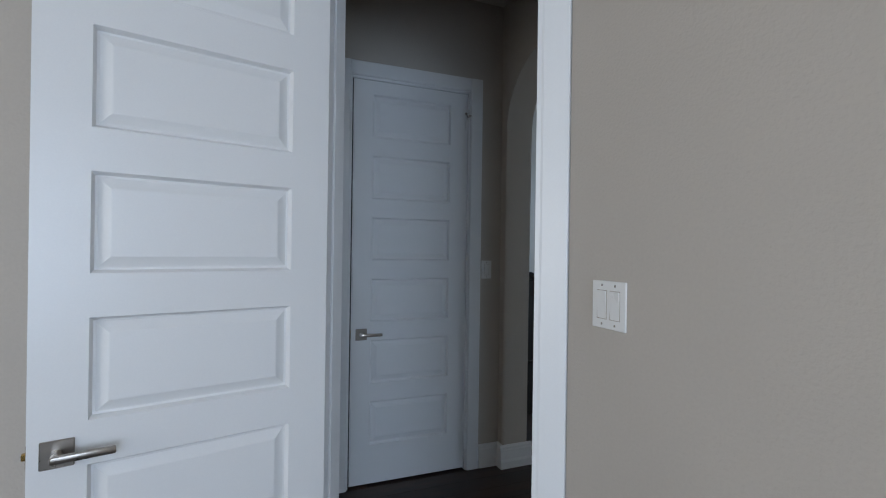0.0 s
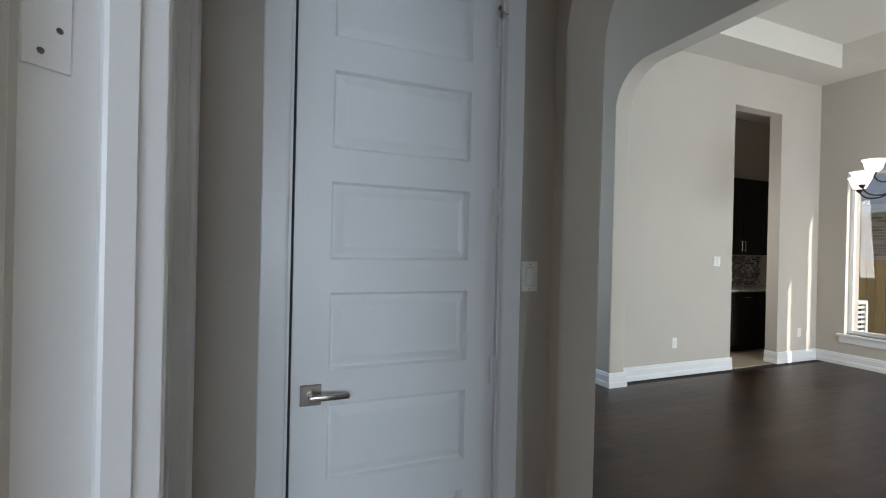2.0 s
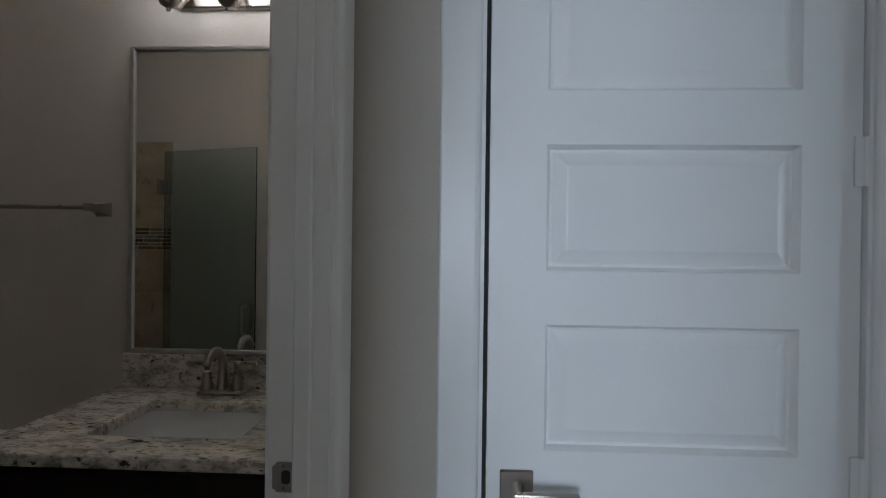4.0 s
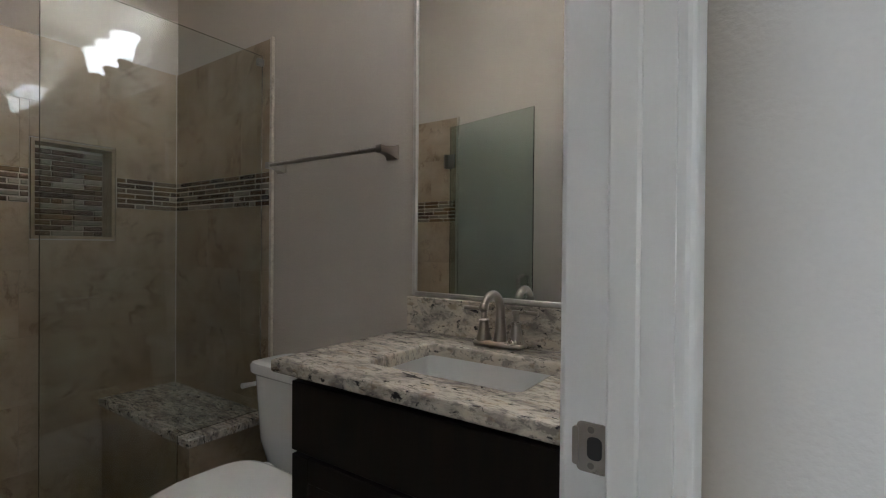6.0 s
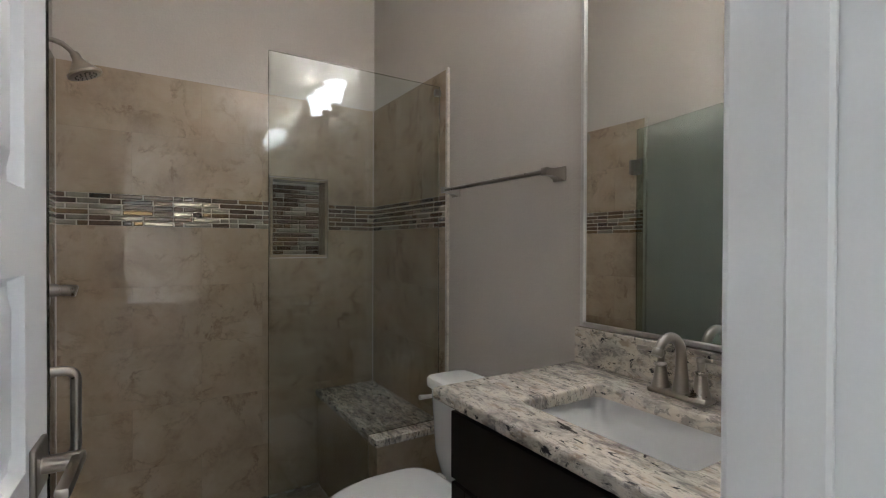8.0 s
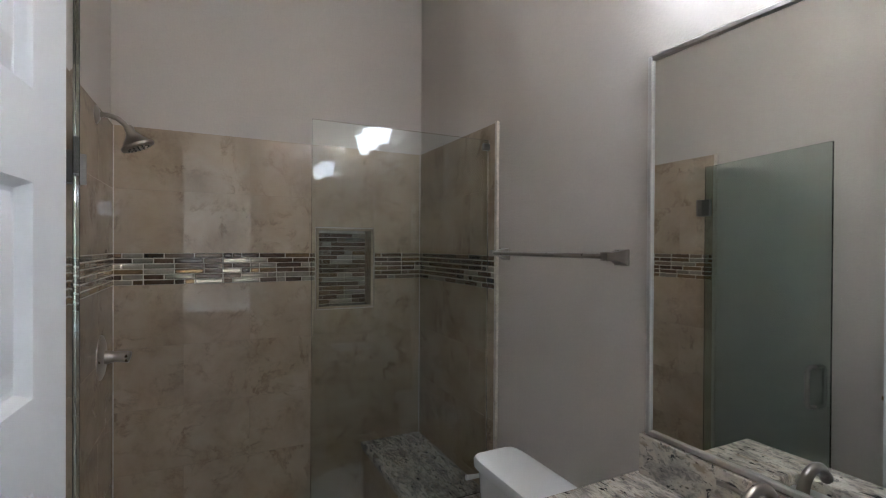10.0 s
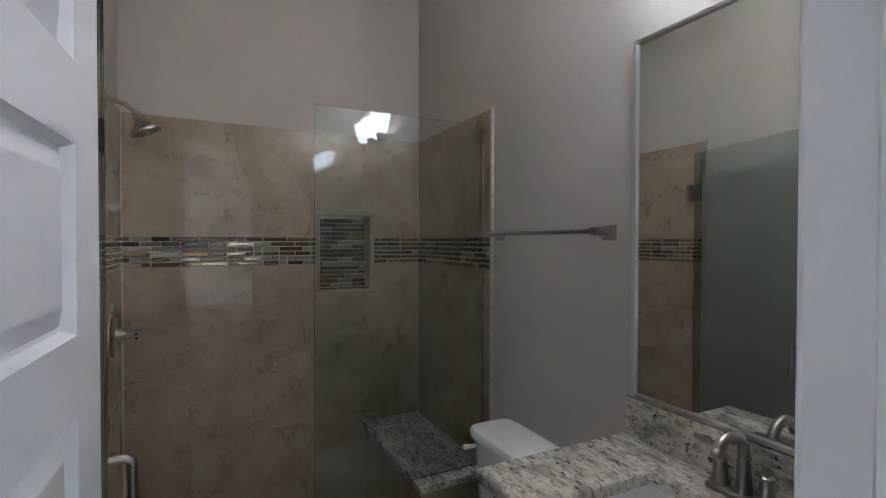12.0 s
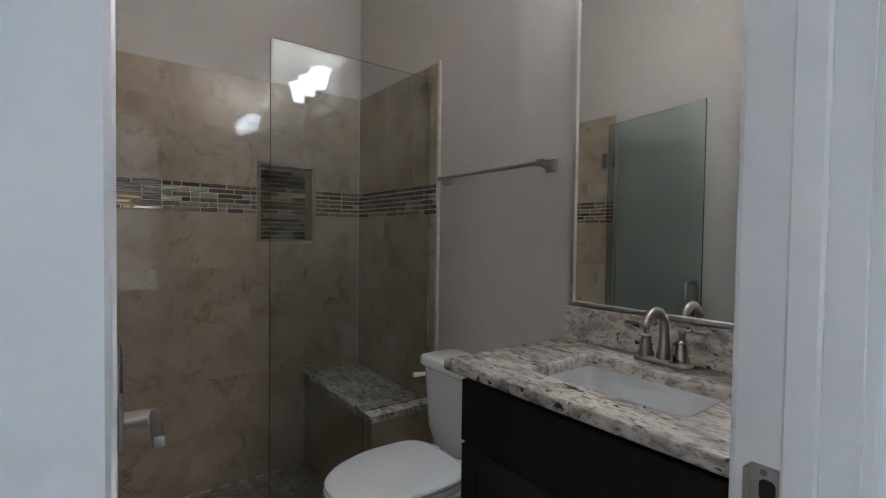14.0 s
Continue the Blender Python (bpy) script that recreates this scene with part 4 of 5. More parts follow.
def sliver(length, height, mat, depth=0.007):
    """One mosaic strip with eased edges."""
    bm = bmesh.new()
    hx, hz, c = length / 2, height / 2, 0.0042
    f = [bm.verts.new((sx * (hx - c), depth, sz * (hz - c))) for sx, sz in ((-1, -1), (1, -1), (1, 1), (-1, 1))]
    e = [bm.verts.new((sx * hx, depth - 0.0030, sz * hz)) for sx, sz in ((-1, -1), (1, -1), (1, 1), (-1, 1))]
    d = [bm.verts.new((sx * hx, 0, sz * hz)) for sx, sz in ((-1, -1), (1, -1), (1, 1), (-1, 1))]
    bm.faces.new(f)
    for i in range(4):
        j = (i + 1) % 4
        bm.faces.new((e[i], e[j], f[j], f[i]))
        bm.faces.new((d[i], d[j], e[j], e[i]))
    me = bpy.data.meshes.new("sliver")
    bmesh.ops.recalc_face_normals(bm, faces=bm.faces)
    bm.to_mesh(me)
    bm.free()
    me.materials.append(mat)
    return me


MOSAIC_GLASS = material("brown_glass_mosaic", (0.075, 0.048, 0.029), 0.05, vary=0.25, scale=60, random_tint=0.5, coat=0.6)
MOSAIC_STONE = material("beige_stone_mosaic", (0.15, 0.112, 0.078), 0.10, vary=0.2, scale=60, random_tint=0.3)
MOSAIC_SILVER = material("silvered_glass_mosaic", (0.56, 0.50, 0.40), 0.12, metal=0.6, vary=0.12, scale=40, random_tint=0.3)
MOSAIC_BRONZE = material("bronze_glass_mosaic", (0.36, 0.235, 0.11), 0.12, metal=0.7, vary=0.3, scale=70, random_tint=0.4)
LENGTHS = (0.040, 0.078, 0.118)
MROW = 0.0235
SLIVERS = {(i, k): sliver(L - 0.003, MROW - 0.003, mm) for i, L in enumerate(LENGTHS) for k, mm in enumerate((MOSAIC_GLASS, MOSAIC_STONE, MOSAIC_SILVER, MOSAIC_BRONZE))}


def mosaic(parent, m, x0, x1, z0, n_rows, rng):
    """Rows of narrow strips of random length and kind."""
    for r in range(n_rows):
        x = x0
        z = z0 + (r + 0.5) * MROW
        first = True
        while x1 - x > 0.006:
            i = rng.choice((0, 1, 1, 2, 2))
            if first and r % 2:
                i = 0
            first = False
            L = LENGTHS[i]
            k = rng.choice((0, 0, 0, 1, 2, 2, 3, 3))
            s = min(1.0, (x1 - x) / L)
            piece("mosaic_strip", SLIVERS[(i, k)], parent, m @ Matrix.Translation((x + L * s / 2, 0.001, z)) @ Matrix.Diagonal((s, 1, 1, 1)))
            x += L
    return parent


tile_west = thing("tile_wall_west", "beige marble-look tiled shower wall with a mosaic band", "tile wall", None, "", "structure")
tile_north = thing("tile_wall_north", "beige marble-look tiled shower side wall with a mosaic band", "tile wall", None, "", "structure")
tile_south = thing("tile_wall_south", "beige marble-look tiled shower side wall with a mosaic band", "tile wall", None, "", "structure")
MW = Matrix(((0, 1, 0, -1.929), (1, 0, 0, 2.16), (0, 0, 1, 0), (0, 0, 0, 1)))
MN = Matrix(((1, 0, 0, -1.929), (0, -1, 0, 3.599), (0, 0, 1, 0), (0, 0, 0, 1)))
MS = Matrix(((1, 0, 0, -1.929), (0, 1, 0, 2.161), (0, 0, 1, 0), (0, 0, 0, 1)))
SL = SH + 1.929
rng = random.Random(4)
hole = (NY0 - 2.16 - 0.004, NZ0 - 0.004, NY1 - 2.16 + 0.004, NZ1 + 0.004)
for parent, m, length, start, hl in ((tile_west, MW, 1.44, 0.55, hole), (tile_north, MN, SL, 0.30, None), (tile_south, MS, SL, 0.30, None)):
    bm = bmesh.new()
    if hl:
        for a, b in (((0, 0), (hl[0], 2.05)), ((hl[2], 0), (length, 2.05)), ((hl[0], 0), (hl[2], hl[1])), ((hl[0], hl[3]), (hl[2], 2.05))):
            box(bm, (a[0], -0.0005, a[1]), (b[0], 0.0083, b[1]), m)
    else:
        box(bm, (0, -0.0005, 0), (length, 0.0083, 2.05), m)
    part("grout_bed", bm, GROUT, parent, "beige grout")
    tiles_on(parent, m, length, start, hl)
    bm = bmesh.new()
    for a, b in (((0.001, hl[0]), (hl[2], length - 0.003)) if hl else ((0.009, length - 0.001),)):
        box(bm, (a, 0.008, BAND[0] + 0.001), (b, 0.0092, BAND[1] - 0.001), m)
    part("mosaic_grout", bm, DARK_GROUT, parent, "pale grout between the mosaic strips")
    if hl:
        mosaic(parent, m @ Matrix.Translation((0, 0.0035, 0)), 0.002, hl[0] - 0.002, BAND[0], 6, rng)
        mosaic(parent, m @ Matrix.Translation((0, 0.0035, 0)), hl[2] + 0.002, length - 0.004, BAND[0], 6, rng)
    else:
        mosaic(parent, m @ Matrix.Translation((0, 0.0035, 0)), 0.010, length - 0.002, BAND[0], 6, rng)
# metal edge strips where the tile ends
for y0, y1, parent in ((3.586, 3.5995, tile_north), (2.1605, 2.174, tile_south)):
    bm = bmesh.new()
    box(bm, (SH, y0, 0.0), (SH + 0.016, y1, 2.055), None, 0.002)
    part("edge_trim", bm, EDGE, parent, "pale stone pencil trim")
# pale caulk in the inner corners
for y, parent in ((3.5895, tile_north), (2.1705, tile_south)):
    bm = bmesh.new()
    tube(bm, [(-1.9195, y, 0.01), (-1.9195, y, 2.048)], 0.0032, 8)
    part("caulk", bm, CAULK, parent, "pale caulk line", True)
# recessed niche with mosaic back
niche = thing("shower_niche", "recessed square shower niche lined with mosaic strips", "niche", None)
bm = bmesh.new()
t = 0.012
a0, a1, c0, c1 = NY0 + 0.001, NY1 - 0.001, NZ0 + 0.001, NZ1 - 0.001
box(bm, (-2.028, a0, c0), (-1.917, a0 + t, c1))
box(bm, (-2.028, a1 - t, c0), (-1.917, a1, c1))
box(bm, (-2.028, a0 + t, c0), (-1.917, a1 - t, c0 + t))
box(bm, (-2.028, a0 + t, c1 - t), (-1.917, a1 - t, c1))
part("lining", bm, TILE, niche, "beige tile lining")
bm = bmesh.new()
box(bm, (-2.028, a0 + t, c0 + t), (-2.022, a1 - t, c1 - t))
part("back", bm, DARK_GROUT, niche)
mosaic(niche, Matrix(((0, 1, 0, -2.023), (1, 0, 0, 0), (0, 0, 1, 0), (0, 0, 0, 1))), a0 + t + 0.001, a1 - t - 0.001, c0 + t + 0.001, 16, rng)

# bench with a granite seat
bench = thing("shower_bench", "tiled shower bench with a polished granite seat", "bench", None)
bm = bmesh.new()
box(bm, (-1.918, 3.270, 0.0), (-1.150, 3.582, 0.474))
part("body", bm, TILE, bench, "beige tiled front")
bm = bmesh.new()
box(bm, (-1.919, 3.255, 0.475), (-1.212, 3.589, 0.507), None, 0.004, 2)
part("seat", bm, GRANITE, bench, "polished grey granite seat")
bm = bmesh.new()
box(bm, (-1.208, 3.255, 0.475), (-1.134, 3.589, 0.507), None, 0.004, 2)
part("seat_end", bm, GRANITE, bench, "polished grey granite end piece")
curb = thing("shower_curb", "beige tiled shower curb under the glass", "curb", None)
bm = bmesh.new()
box(bm, (-1.265, 2.172, 0.0), (-1.145, 3.268, 0.10), None, 0.003)
part("body", bm, TILE, curb)

# fixed glass panel and the open glass door
panel = thing("glass_panel", "fixed clear glass shower panel with metal wall clips", "shower glass", None)
GX = -1.203
bm = bmesh.new()
extrude_outline(bm, [(2.861, 0.103), (3.250, 0.103), (3.250, 0.511), (3.586, 0.511), (3.586, 1.987), (2.861, 1.987)], 0.010, Matrix(((0, 0, 1, GX), (1, 0, 0, 0), (0, 1, 0, 0), (0, 0, 0, 1))))
g = part("pane", bm, CLEAR, panel)
g.visible_shadow = False
for z in (1.958,):
    bm = bmesh.new()
    box(bm, (GX - 0.007, 3.562, z - 0.014), (GX + 0.017, 3.591, z + 0.014), None, 0.002)
    part("clip", bm, SATIN, panel, "brushed nickel wall clip")
gx = Vector((0.976, 0.218, 0)).normalized()
gm = Matrix.Translation((-1.195, 2.184, 0)) @ Matrix((gx, Vector((-gx.y, gx.x, 0)), Vector((0, 0, 1)))).transposed().to_4x4()
gdoor = thing("glass_shower_door", "clear greenish glass shower door standing open with a pull handle", "shower door", gm)
bm = bmesh.new()
box(bm, (0.012, -0.005, 0.11), (0.682, 0.005, 1.985), None, 0.001)
g = part("pane", bm, GREEN, gdoor)
g.visible_shadow = False
for z in (0.35, 1.76):
    bm = bmesh.new()
    box(bm, (-0.004, -0.012, z - 0.045), (0.050, 0.012, z + 0.045), None, 0.002)
    box(bm, (-0.018, -0.020, z - 0.045), (-0.004, 0.035, z + 0.045), None, 0.002)
    part("hinge", bm, SATIN, gdoor, "brushed nickel glass hinge")
for s in (-1, 1):
    bm = bmesh.new()
    z0, z1, o, r = 0.866, 1.038, 0.050, 0.020
    pts = [Vector((0.622, s * 0.005, z0)), Vector((0.622, s * (o - r), z0))]
    pts += [Vector((0.622, s * (o - r + r * math.sin(radians(a))), z0 + r - r * math.cos(radians(a)))) for a in (22, 45, 68, 90)]
    pts += [Vector((0.622, s * (o - r + r * math.cos(radians(a))), z1 - r + r * math.sin(radians(a)))) for a in (0, 22, 45, 68, 90)]
    pts += [Vector((0.622, s * 0.005, z1))]
    tube(bm, pts, 0.0095, 14)
    part("pull_handle", bm, NICKEL, gdoor, "brushed nickel pull handle", True)

# shower head and valve on the south wall
head = thing("wall_shower", "brushed nickel shower head on a short bent arm", "shower", Matrix.Translation((-1.585, 2.170, 2.01)))
bm = lathe(bmesh.new(), [(0.0, 0.0), (0.034, 0.0), (0.033, 0.004), (0.020, 0.012), (0.014, 0.014), (0.0, 0.015)], Matrix.Rotation(-math.pi / 2, 4, "X"), 24)
part("flange", bm, NICKEL, head, "", True)
bm = tube(bmesh.new(), [(0, 0.008, 0), (0, 0.038, 0.001), (0, 0.064, -0.006), (0, 0.086, -0.024), (0, 0.096, -0.038)], 0.0095, 14)
part("arm", bm, NICKEL, head, "", True)
bm = lathe(bmesh.new(), [(0.0, 0.020), (0.013, 0.018), (0.016, 0.008), (0.016, -0.004), (0.024, -0.020), (0.046, -0.048), (0.056, -0.056), (0.056, -0.064), (0.050, -0.067), (0.0, -0.068)], Matrix.Translation((0, 0.104, -0.048)) @ Matrix.Rotation(radians(24), 4, "X"), 28)
bell = part("bell", bm, NICKEL, head, "", True)
bm = bmesh.new()
face = Matrix.Translation((0, 0.104, -0.048)) @ Matrix.Rotation(radians(24), 4, "X")
for n_ring, ring_r in ((1, 0.0), (8, 0.018), (14, 0.034)):
    for i in range(n_ring):
        a = 2 * math.pi * i / n_ring
        lathe(bm, [(0.0032, -0.067), (0.0022, -0.0705), (0.0, -0.0708)], face @ Matrix.Translation((ring_r * math.cos(a), ring_r * math.sin(a), 0)), 6)
part("nozzles", bm, BLACK, bell, "dark rubber spray nozzles")
valve = thing("shower_valve", "brushed nickel shower valve with a round plate and lever", "shower valve", Matrix.Translation((-1.675, 2.170, 1.112)))
bm = lathe(bmesh.new(), [(0.0, 0.0), (0.085, 0.0), (0.084, 0.004), (0.070, 0.010), (0.030, 0.014), (0.0, 0.014)], Matrix.Rotation(-math.pi / 2, 4, "X"), 36)
part("plate", bm, NICKEL, valve, "", True)
bm = lathe(bmesh.new(), [(0.0, 0.010), (0.027, 0.010), (0.025, 0.028), (0.019, 0.045), (0.019, 0.076), (0.016, 0.083), (0.0, 0.085)], Matrix.Rotation(-math.pi / 2, 4, "X"), 24)
part("hub", bm, NICKEL, valve, "", True)
bm = bmesh.new()
tube(bm, [(0, 0.046, 0.0), (0, 0.050, 0.0), (0.0, 0.092, -0.005), (0.0, 0.096, -0.006)], [0.012, 0.0205, 0.0225, 0.018], 18)
part("lever", bm, NICKEL, valve, "", True)

# ---- plates on the walls ----
def wall_plate(name, label, category, m, w, h, kind):
    """A plate on a wall: in m, x along the wall, z up, y out of it. kind: gangs of rocker switches, or 'outlet'."""
    p = thing(name, label, category, m)
    bm = bmesh.new()
    box(bm, (-w / 2, 0.0005, -h / 2), (w / 2, 0.0062, h / 2), None, 0.0022, 2)
    part("plate", bm, PLASTIC, p)
    gangs = 1 if kind == "outlet" else kind
    for i in range(gangs):
        x = (i - (gangs - 1) / 2) * 0.046
        if kind == "outlet":
            for z in (-0.021, 0.021):
                bm = lathe(bmesh.new(), [(0.0, 0.0075), (0.0165, 0.0075), (0.017, 0.006)], Matrix.Translation((x, 0, z)) @ Matrix.Rotation(-math.pi / 2, 4, "X"), 16)
                s = part("socket", bm, PLASTIC, p)
                bm = bmesh.new()
                for dx in (-0.006, 0.006):
                    box(bm, (x + dx - 0.0011, 0.0070, z - 0.002), (x + dx + 0.0011, 0.0077, z + 0.007))
                part("slot", bm, BLACK, s)
        else:
            bm = bmesh.new()
            for a, b in (((-0.0175, -0.035), (-0.0163, 0.035)), ((0.0163, -0.035), (0.0175, 0.035)), ((-0.0175, -0.0362), (0.0175, -0.035)), ((-0.0175, 0.035), (0.0175, 0.0362))):
                box(bm, (x + a[0], 0.0056, a[1]), (x + b[0], 0.0064, b[1]))
            part("gap", bm, GROUT, p)
            bm = bmesh.new()
            v = [bm.verts.new(q) for q in ((x - 0.016, 0.0064, -0.034), (x + 0.016, 0.0064, -0.034), (x + 0.016, 0.0078, 0.0), (x - 0.016, 0.0078, 0.0), (x + 0.016, 0.0105, 0.034), (x - 0.016, 0.0105, 0.034),
                                           (x - 0.016, 0.004, -0.034), (x + 0.016, 0.004, -0.034), (x + 0.016, 0.004, 0.034), (x - 0.016, 0.004, 0.034))]
            for q in ((0, 1, 2, 3), (3, 2, 4, 5), (0, 6, 7, 1), (5, 4, 8, 9), (1, 7, 8, 4, 2), (0, 3, 5, 9, 6)):
                bm.faces.new([v[k] for k in q])
            part("rocker", bm, PLASTIC, p)
        for z in ((0.0,) if kind == "outlet" else (-0.0485, 0.0485)):
            bm = lathe(bmesh.new(), [(0.0, 0.0072), (0.0028, 0.0070), (0.0033, 0.0060)], Matrix.Translation((x, 0, z)) @ Matrix.Rotation(-math.pi / 2, 4, "X"), 10)
            part("screw", bm, NICKEL, p)
    return p


wall_plate("light_switch", "white double rocker switch plate on the bedroom wall", "light switch", Matrix(((0, -1, 0, 1.05), (-1, 0, 0, 1.215), (0, 0, 1, 1.296), (0, 0, 0, 1))), 0.118, 0.120, 2)
NORTH = Matrix(((-1, 0, 0, 0), (0, -1, 0, 0), (0, 0, 1, 0), (0, 0, 0, 1)))
wall_plate("light_switch", "white single rocker switch plate beside the closet casing", "light switch", Matrix.Translation((1.640, 3.05, 1.298)) @ NORTH, 0.072, 0.118, 1)
wall_plate("light_switch", "white double rocker switch plate beside the kitchen passage", "light switch", Matrix.Translation((5.812, 5.37, 1.316)) @ NORTH, 0.118, 0.118, 2)
wall_plate("outlet", "white duplex outlet low on the dining room wall", "outlet", Matrix.Translation((5.147, 5.37, 0.376)) @ NORTH, 0.072, 0.118, "outlet")
wall_plate("outlet", "white duplex outlet low in the dining room corner", "outlet", Matrix.Translation((7.425, 5.37, 0.385)) @ NORTH, 0.072, 0.118, "outlet")

# strike plate on the bathroom jamb, hinge plates on the bedroom jamb, pin stop on the closet door
strike = thing("strike_plate", "brushed nickel strike plate on the white bathroom jamb", "strike plate", Matrix.Translation((0.387, 2.918, 0.987)))
def rounded(hx, hz, rad, n=4):
    """The outline of a rectangle with round corners."""
    return [(cx * (hx - rad) + rad * math.cos(radians(a0 + 90 * k / n)), cz * (hz - rad) + rad * math.sin(radians(a0 + 90 * k / n)))
            for cx, cz, a0 in ((1, 1, 0), (-1, 1, 90), (-1, -1, 180), (1, -1, 270)) for k in range(n + 1)]


FLAT = Matrix(((1, 0, 0, 0), (0, 0, -1, 0), (0, 1, 0, 0), (0, 0, 0, 1)))
bm = extrude_outline(bmesh.new(), rounded(0.0165, 0.027, 0.005), 0.0022, FLAT)
part("plate", bm, NICKEL, strike)
bm = extrude_outline(bmesh.new(), rounded(0.0035, 0.021, 0.003), 0.0040, Matrix.Translation((-0.0175, 0, 0)) @ FLAT)
part("lip", bm, NICKEL, strike)
# Black patch on the solid plate paints in the unlit latch hole.
bm = extrude_outline(bmesh.new(), rounded(0.0080, 0.0125, 0.006), 0.0025, Matrix.Translation((0.003, 0, 0)) @ FLAT)
part("latch_hole_patch", bm, BLACK, strike)
for z in (-0.0195, 0.0195):
    bm = lathe(bmesh.new(), [(0.0, 0.0032), (0.0035, 0.0028), (0.004, 0.002)], Matrix.Translation((-0.001, 0, z)) @ Matrix.Rotation(math.pi / 2, 4, "X"), 10)
    part("screw", bm, SATIN, strike)
for hz in (0.25, 1.597, 2.22):
    hp2 = thing("hinge_plate", "white painted hinge leaf on the bedroom door jamb", "hinge", DIAG @ Matrix.Translation((D1 - 0.0125, 0.004, hz)))
    bm = bmesh.new()
    box(bm, (-0.0025, -0.020, -0.05), (0.0, 0.018, 0.05), None, 0.001)
    part("leaf", bm, WHITE, hp2)
    for y, z in ((-0.006, -0.036), (0.008, -0.014), (-0.006, 0.014), (0.008, 0.036)):
        bm = lathe(bmesh.new(), [(0.0, 0.0032), (0.0028, 0.003), (0.0032, 0.0022)], Matrix.Translation((0, y, z)) @ Matrix.Rotation(-math.pi / 2, 4, "Y"), 8)
        part("screw", bm, NICKEL, hp2)
bm = bmesh.new()
tube(bm, [(0.0, 0.046, 2.272), (0.0, 0.052, 2.292)], 0.010, 10)
tube(bm, [(0.0, 0.052, 2.282), (0.030, 0.085, 2.282)], 0.004, 8)
tube(bm, [(0.026, 0.080, 2.282), (0.036, 0.091, 2.282)], 0.008, 10)
tube(bm, [(0.0, 0.052, 2.282), (-0.02, 0.060, 2.282)], 0.004, 8)
part("pin_stop", bm, NICKEL, door_closet, "nickel hinge-pin door stop", True)
bm = bmesh.new()
box(bm, (K0 + 0.0122, 3.070, 0.002), (K0 + 0.0215, 3.092, DOOR_H - 0.013))
box(bm, (K0 + 0.0125, 3.062, DOOR_H - 0.0136), (K1 - 0.0125, 3.090, DOOR_H - 0.0126))
tagged(finish("trim", bm, BLACK), "dark rubber weatherstrip round the closet door", "trim", "", "structure")

# ---- foyer ----
vent = thing("return_air_vent", "white metal return air grille high on the foyer wall", "vent", Matrix(((0, -1, 0, 4.09), (-1, 0, 0, 5.715), (0, 0, 1, 3.93), (0, 0, 0, 1))))
bm = bmesh.new()
for a, b in (((-0.19, -0.16), (-0.16, 0.16)), ((0.16, -0.16), (0.19, 0.16)), ((-0.16, -0.16), (0.16, -0.13)), ((-0.16, 0.13), (0.16, 0.16)), ((-0.012, -0.13), (0.012, 0.13))):
    box(bm, (a[0], 0.001, a[1]), (b[0], 0.012, b[1]), None, 0.002)
part("frame", bm, WHITE, vent)
# No duct is cut; a flat black sheet gives its shade.
bm = bmesh.new()
box(bm, (-0.16, 0.0005, -0.13), (0.16, 0.002, 0.13))
part("backing", bm, BLACK, vent, "flat black sheet in place of the unlit duct opening")
slat = None
for i in range(12):
    m = Matrix.Translation((0, 0.006, -0.120 + 0.0218 * i)) @ Matrix.Rotation(radians(35), 4, "X")
    if slat is None:
        bm = bmesh.new()
        box(bm, (-0.16, -0.0008, -0.008), (0.16, 0.0008, 0.008))
        slat = part("slat", bm, WHITE, vent)
        slat.matrix_basis = m
    else:
        piece("slat", slat.data, vent, m)
newel = thing("newel_post", "dark stained square wooden newel post with a moulded cap", "newel post", Matrix.Translation((2.495, 3.86, 0)))
bm = bmesh.new()
box(bm, (-0.072, -0.072, 0.0), (0.072, 0.072, 0.44), None, 0.004)
box(bm, (-0.078, -0.078, 0.44), (0.078, 0.078, 0.462), None, 0.005)
part("base", bm, ESPRESSO, newel)
bm = bmesh.new()
box(bm, (-0.058, -0.058, 0.462), (0.058, 0.058, 1.165), None, 0.004)
box(bm, (-0.066, -0.066, 1.02), (0.066, 0.066, 1.042), None, 0.005)
part("shaft", bm, ESPRESSO, newel)
bm = bmesh.new()
box(bm, (-0.070, -0.070, 1.165), (0.070, 0.070, 1.182), None, 0.004)
box(bm, (-0.085, -0.085, 1.182), (0.085, 0.085, 1.206), None, 0.006)
v = [bm.verts.new(q) for q in ((-0.075, -0.075, 1.206), (0.075, -0.075, 1.206), (0.075, 0.075, 1.206), (-0.075, 0.075, 1.206), (0, 0, 1.240))]
bm.faces.new(v[:4][::-1])
for i in range(4):
    bm.faces.new((v[i], v[(i + 1) % 4], v[4]))
part("cap", bm, ESPRESSO, newel)

